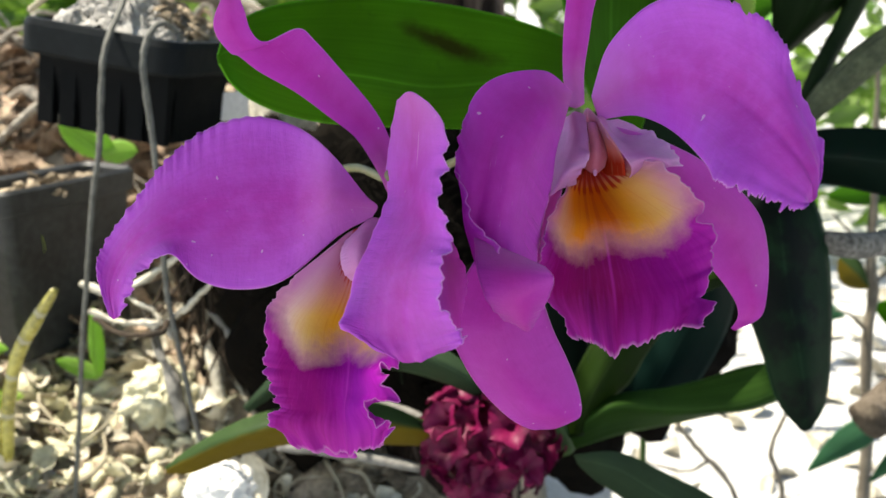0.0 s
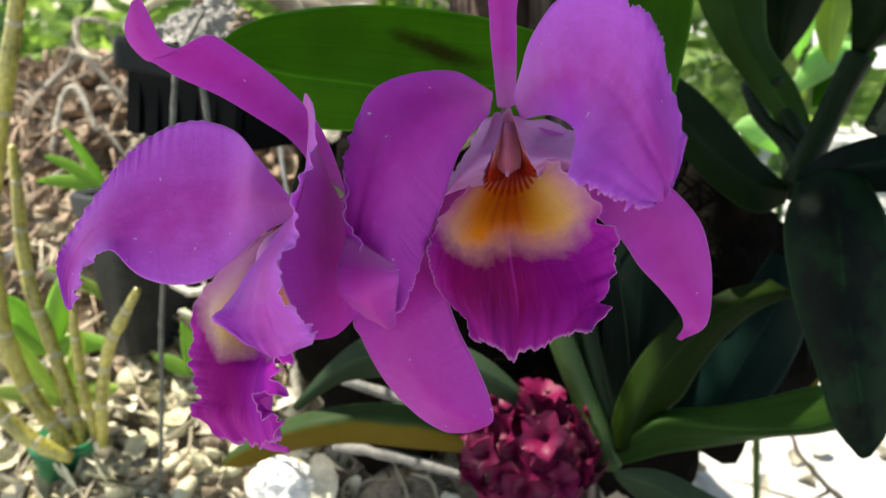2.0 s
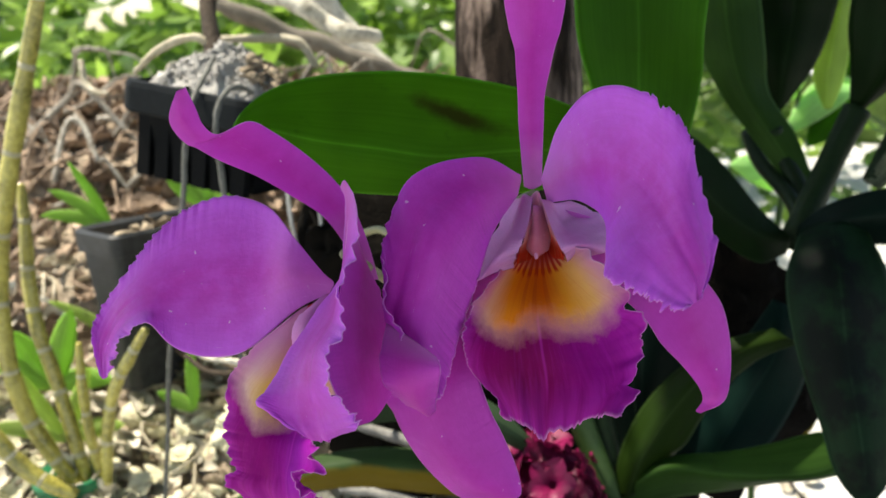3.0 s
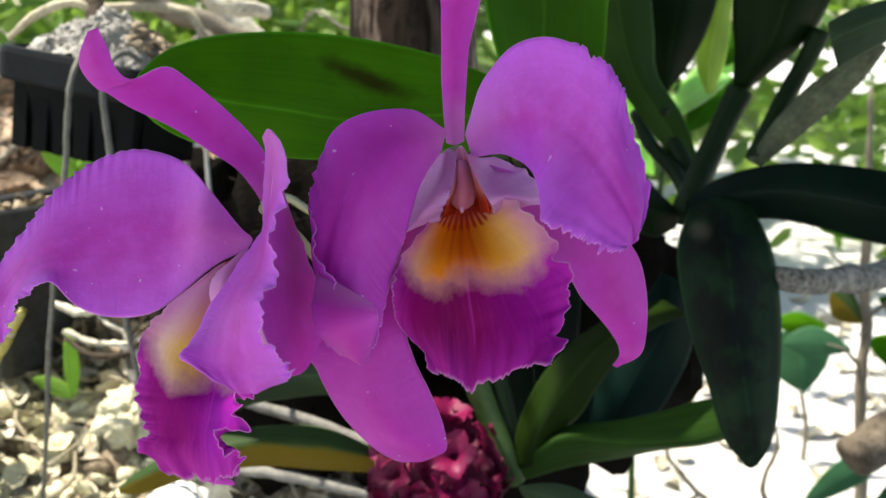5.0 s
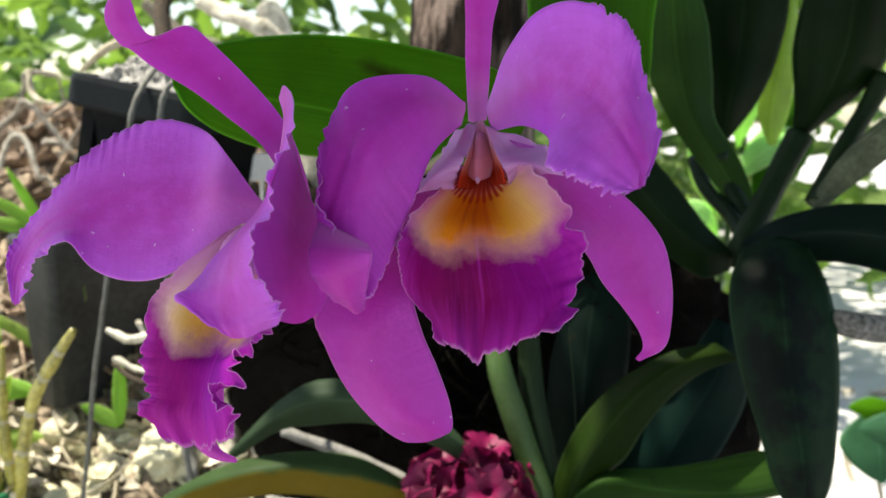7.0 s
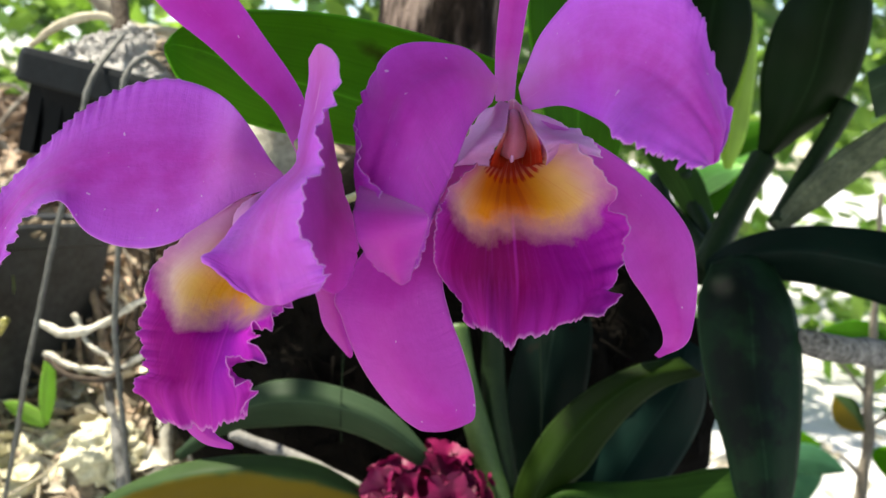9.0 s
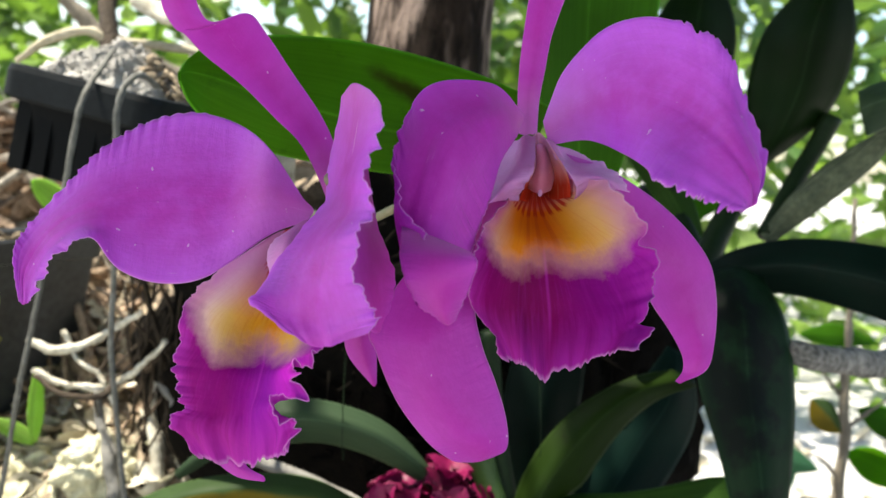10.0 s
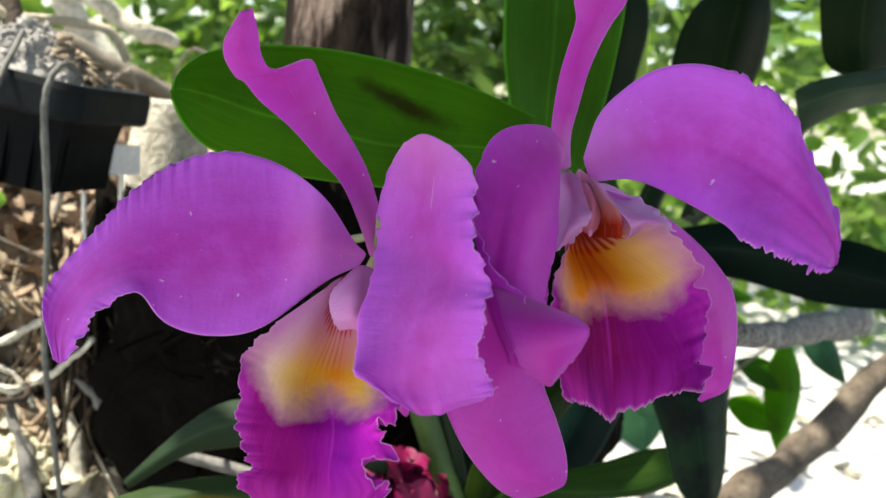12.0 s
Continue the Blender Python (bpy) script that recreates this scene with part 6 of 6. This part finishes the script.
SHADE_TONED_LEAVES = (((0.46, 1.70, 1.02), (0.555, 1.69, 1.11), 0.032), ((0.47, 1.70, 1.12), (0.59, 1.69, 1.19), 0.026))
for base, tip, half in BACK_LEAVES + SHADE_TONED_LEAVES:
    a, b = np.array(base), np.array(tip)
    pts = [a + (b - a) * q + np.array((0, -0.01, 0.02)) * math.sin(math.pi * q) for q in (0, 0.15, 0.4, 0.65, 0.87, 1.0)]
    blade("leaf", strap(pts, (0.002, half * 0.6, half, half * 0.9, half * 0.45, 0.002), (0.15, -0.9, 0.35)), LEAF_MID if (base, tip, half) in SHADE_TONED_LEAVES else LEAF_SUN_TONED, back_plant, "", nu=20, nv=9, thick=0.0008)

# ---- stones, sticks and thick roots on the bank ----
stone = clump("stone", (-0.256, 0.97, 0.655), (0.038, 0.031, 0.031), WHITE_STONE, None, "", 5, 0.16)
tagged(stone, "bright white stone lying in the sun", "stone")
stone = clump("stone", (-0.392, 1.2, 0.668), (0.050, 0.04, 0.042), MOSS_PALE, None, "", 15, 0.4)
tagged(stone, "pale yellowish lichen-covered stone in the sun", "stone")
joined("twig_litter", root_pieces(np.random.default_rng(29), 24, (0.3, 2.0), (1.9, 3.2), lambda x, y: ground_height(x, y), 0.25, 0.0022, 0.03), STICK, None, "thin dry twigs lying on the yard", "stuff", "twigs")
for path, radius in ((THICK_ROOT_A, 0.0048), (THICK_ROOT_B, 0.0042), (THICK_ROOT_C, 0.0036)):
    root = limb("thick_root", mm(path), (radius, radius * 1.1, radius * 0.9, radius * 0.7), LICHEN, None, "", 10, 60, 0.0035)
    tagged(root, "thick pale knobbly root in the sun", "root", "thick roots")
# Pale strips that look like dried leaf sheaths, built as round sticks.
for path in (PALE_SHEATH_A, PALE_SHEATH_B):
    stick = limb("stick", mm(path), (0.006, 0.007, 0.007, 0.006), STICK_PALE, None, "", 8, 24, 0.0015)
    tagged(stick, "pale strip like a dried leaf sheath, built as a stick", "stick", "sticks")
log = limb("mossy_log", [(-0.27, 1.37, 0.60), (-0.25, 1.36, 0.85), (-0.235, 1.34, 1.02), (-0.225, 1.35, 1.14)], (0.05, 0.055, 0.055, 0.045), LICHEN, None, "", 24, 50, 0.014)
tagged(log, "pale lichen-covered log beside the trunk", "log")

tag = thing("plant_tag", (-0.271, 1.2, 1.03), "small white plastic plant tags in the sun", "plant tag")
for dx, dz, size, turn in ((0.0, 1.067, (0.046, 0.003, 0.036), 0.5), (-0.043, 1.053, (0.034, 0.003, 0.018), -0.3)):
    v, f = box_arrays((-0.271 + dx, 1.2, dz), size, turn)
    mesh_part("plate", v, f, WHITE_STONE, tag, smooth=False)
    limb("peg", [(-0.271 + dx, 1.203, dz), (-0.271 + dx, 1.215, 0.98), (-0.27 + dx, 1.24, 0.92)], (0.003, 0.003, 0.002), WHITE_STONE, tag)

# ---- young tree in the sunny yard ----
sapling = thing("young_tree", (0.86, 1.75, 0.0), "thin woody sapling with a few broad green leaves", "sapling")
limb("stem", [(0.88, 1.75, -0.02), (0.875, 1.75, 0.25), (0.846, 1.75, 0.51), (0.845, 1.75, 0.63), (0.83, 1.75, 0.72), (0.826, 1.75, 0.80), (0.818, 1.75, 0.90), (0.80, 1.75, 1.10)], (0.013, 0.012, 0.011, 0.010, 0.009, 0.007, 0.004), STICK, sapling, "grey woody stem", 10, 50, 0.004)
for tip in (((0.83, 1.75, 0.72), (0.79, 1.75, 0.76), (0.75, 1.76, 0.80)), ((0.843, 1.75, 0.56), (0.80, 1.74, 0.60), (0.77, 1.74, 0.61)), ((0.84, 1.75, 0.66), (0.90, 1.74, 0.72), (0.97, 1.75, 0.76)), ((0.87, 1.75, 0.33), (0.90, 1.74, 0.37), (0.96, 1.74, 0.38))):
    limb("twig", tip, (0.005, 0.003, 0.002), STICK, sapling, "thin side twig", 6, 12, 0.0015)


def broad_leaf(base, tip, half, material, plant_thing, droop=0.0, label=""):
    """One broad pointed leaf from its base to its tip."""
    a, b = np.array(base, float), np.array(tip, float)
    length = float(np.linalg.norm(b - a))
    pts = [a + (b - a) * s + np.array((0, -0.06 * length * math.sin(math.pi * s), droop * length * math.sin(math.pi * s))) for s in (0, 0.12, 0.35, 0.6, 0.85, 1.0)]
    blade("leaf", strap(pts, (0.002, half * 0.55, half, half * 0.9, half * 0.45, 0.002), (0.15, -0.9, 0.35)), material, plant_thing, label, nu=24, nv=11, thick=0.0008)


for base, tip, half, material, droop in (((0.900, 1.74, 0.375), (0.745, 1.73, 0.265), 0.030, LEAF_COOL, 0.10), ((1.02, 1.76, 0.345), (0.88, 1.74, 0.235), 0.028, LEAF_COOL, 0.10),
                                          ((0.960, 1.75, 0.755), (0.985, 1.75, 0.50), 0.048, LEAF_BRIGHT, 0.0), ((0.735, 1.76, 0.835), (0.885, 1.76, 0.830), 0.022, LEAF_MID, 0.05),
                                          ((0.765, 1.74, 0.715), (0.83, 1.74, 0.655), 0.030, LEAF_YELLOW, 0.0), ((0.86, 1.75, 0.70), (0.99, 1.74, 0.645), 0.030, LEAF_MID, 0.05),
                                          ((0.85, 1.75, 0.615), (0.98, 1.74, 0.555), 0.034, LEAF_BRIGHT, 0.06), ((1.00, 1.78, 0.80), (1.12, 1.76, 0.66), 0.040, LEAF_COOL, 0.0)):
    broad_leaf(base, tip, half, material, sapling, droop)

broad_leaf((0.352, 1.29, 0.650), (0.420, 1.30, 0.735), 0.030, LEAF_YELLOW, plant, 0.0, "small yellowing leaf with a brown middle")
low_plant = thing("broad_leaf_plant", (1.02, 2.5, 0.0), "low plant with one broad blue-green leaf in the yard", "plant")
limb("stem", [(1.03, 2.5, -0.02), (1.03, 2.5, 0.10), (1.0, 2.5, 0.24), (0.99, 2.49, 0.33)], (0.007, 0.007, 0.006, 0.004), STICK, low_plant, "", 8, 16, 0.001)
broad_leaf((0.98, 2.52, 0.40), (1.00, 2.46, 0.22), 0.095, LEAF_COOL, low_plant, 0.0, "broad blue-green leaf")
broad_leaf((0.91, 2.5, 0.41), (1.06, 2.5, 0.40), 0.03, LEAF_BRIGHT, low_plant, 0.05)
broad_leaf((0.92, 2.44, 0.37), (1.10, 2.42, 0.36), 0.04, LEAF_COOL, low_plant, 0.1)

for path, label in (([(0.71, 1.75, -0.02), (0.708, 1.75, 0.195), (0.675, 1.75, 0.30), (0.696, 1.75, 0.387), (0.685, 1.75, 0.44)], "bare crooked dead twig standing in the yard"), ([(0.66, 1.75, -0.02), (0.608, 1.75, 0.20), (0.53, 1.75, 0.30), (0.486, 1.75, 0.35), (0.47, 1.76, 0.39)], "bare forked dead twig standing in the yard")):
    dead = limb("dead_twig", path, (0.007, 0.006, 0.005, 0.003), STICK, None, "", 8, 40, 0.003)
    tagged(dead, label, "twig", "dead twigs")
fork = limb("dead_twig", [(0.55, 1.75, 0.28), (0.50, 1.74, 0.26), (0.42, 1.73, 0.285), (0.36, 1.73, 0.30)], (0.004, 0.003, 0.002), STICK, None, "", 6, 24, 0.003)
tagged(fork, "thin dead side twig leaning on a forked twig", "twig", "dead twigs")
arch = limb("branch", mm(PALE_ARCH), (0.014, 0.013, 0.012, 0.013, 0.010), LICHEN, None, "", 12, 60, 0.008)
tagged(arch, "bleached crooked branch in the sun behind the pot", "branch")

for path, radius, material, label in ((STUMP_A, 0.009, STICK_PALE, "pale barkless dead stem in the bank"), (STUMP_B, 0.012, LICHEN, "dead stem with flaking lichen bark"), (STUMP_C, 0.008, STICK_PALE, "short pale broken root")):
    stump = limb("dead_stick", mm(path), (radius * 1.2, radius, radius * 0.8, radius * 0.55, radius * 0.1), material, None, "", 14, 50, 0.008)
    tagged(stump, label, "dead stem")
ring_root = limb("coiled_root", mm(RING_ROOT), (0.003, 0.004, 0.004, 0.004, 0.003), BARK, None, "", 8, 50, 0.001)
tagged(ring_root, "dark root coiled into a ring", "root")

for path in (THREAD_A, THREAD_B):
    wire = limb("hanging_root", mm(path), (0.0004, 0.0005, 0.0004), STEM_DARK, None, "", 6, 24, 0.0003)
    tagged(wire, "hair-thin aerial root hanging from the orchid", "aerial root", "hanging roots")
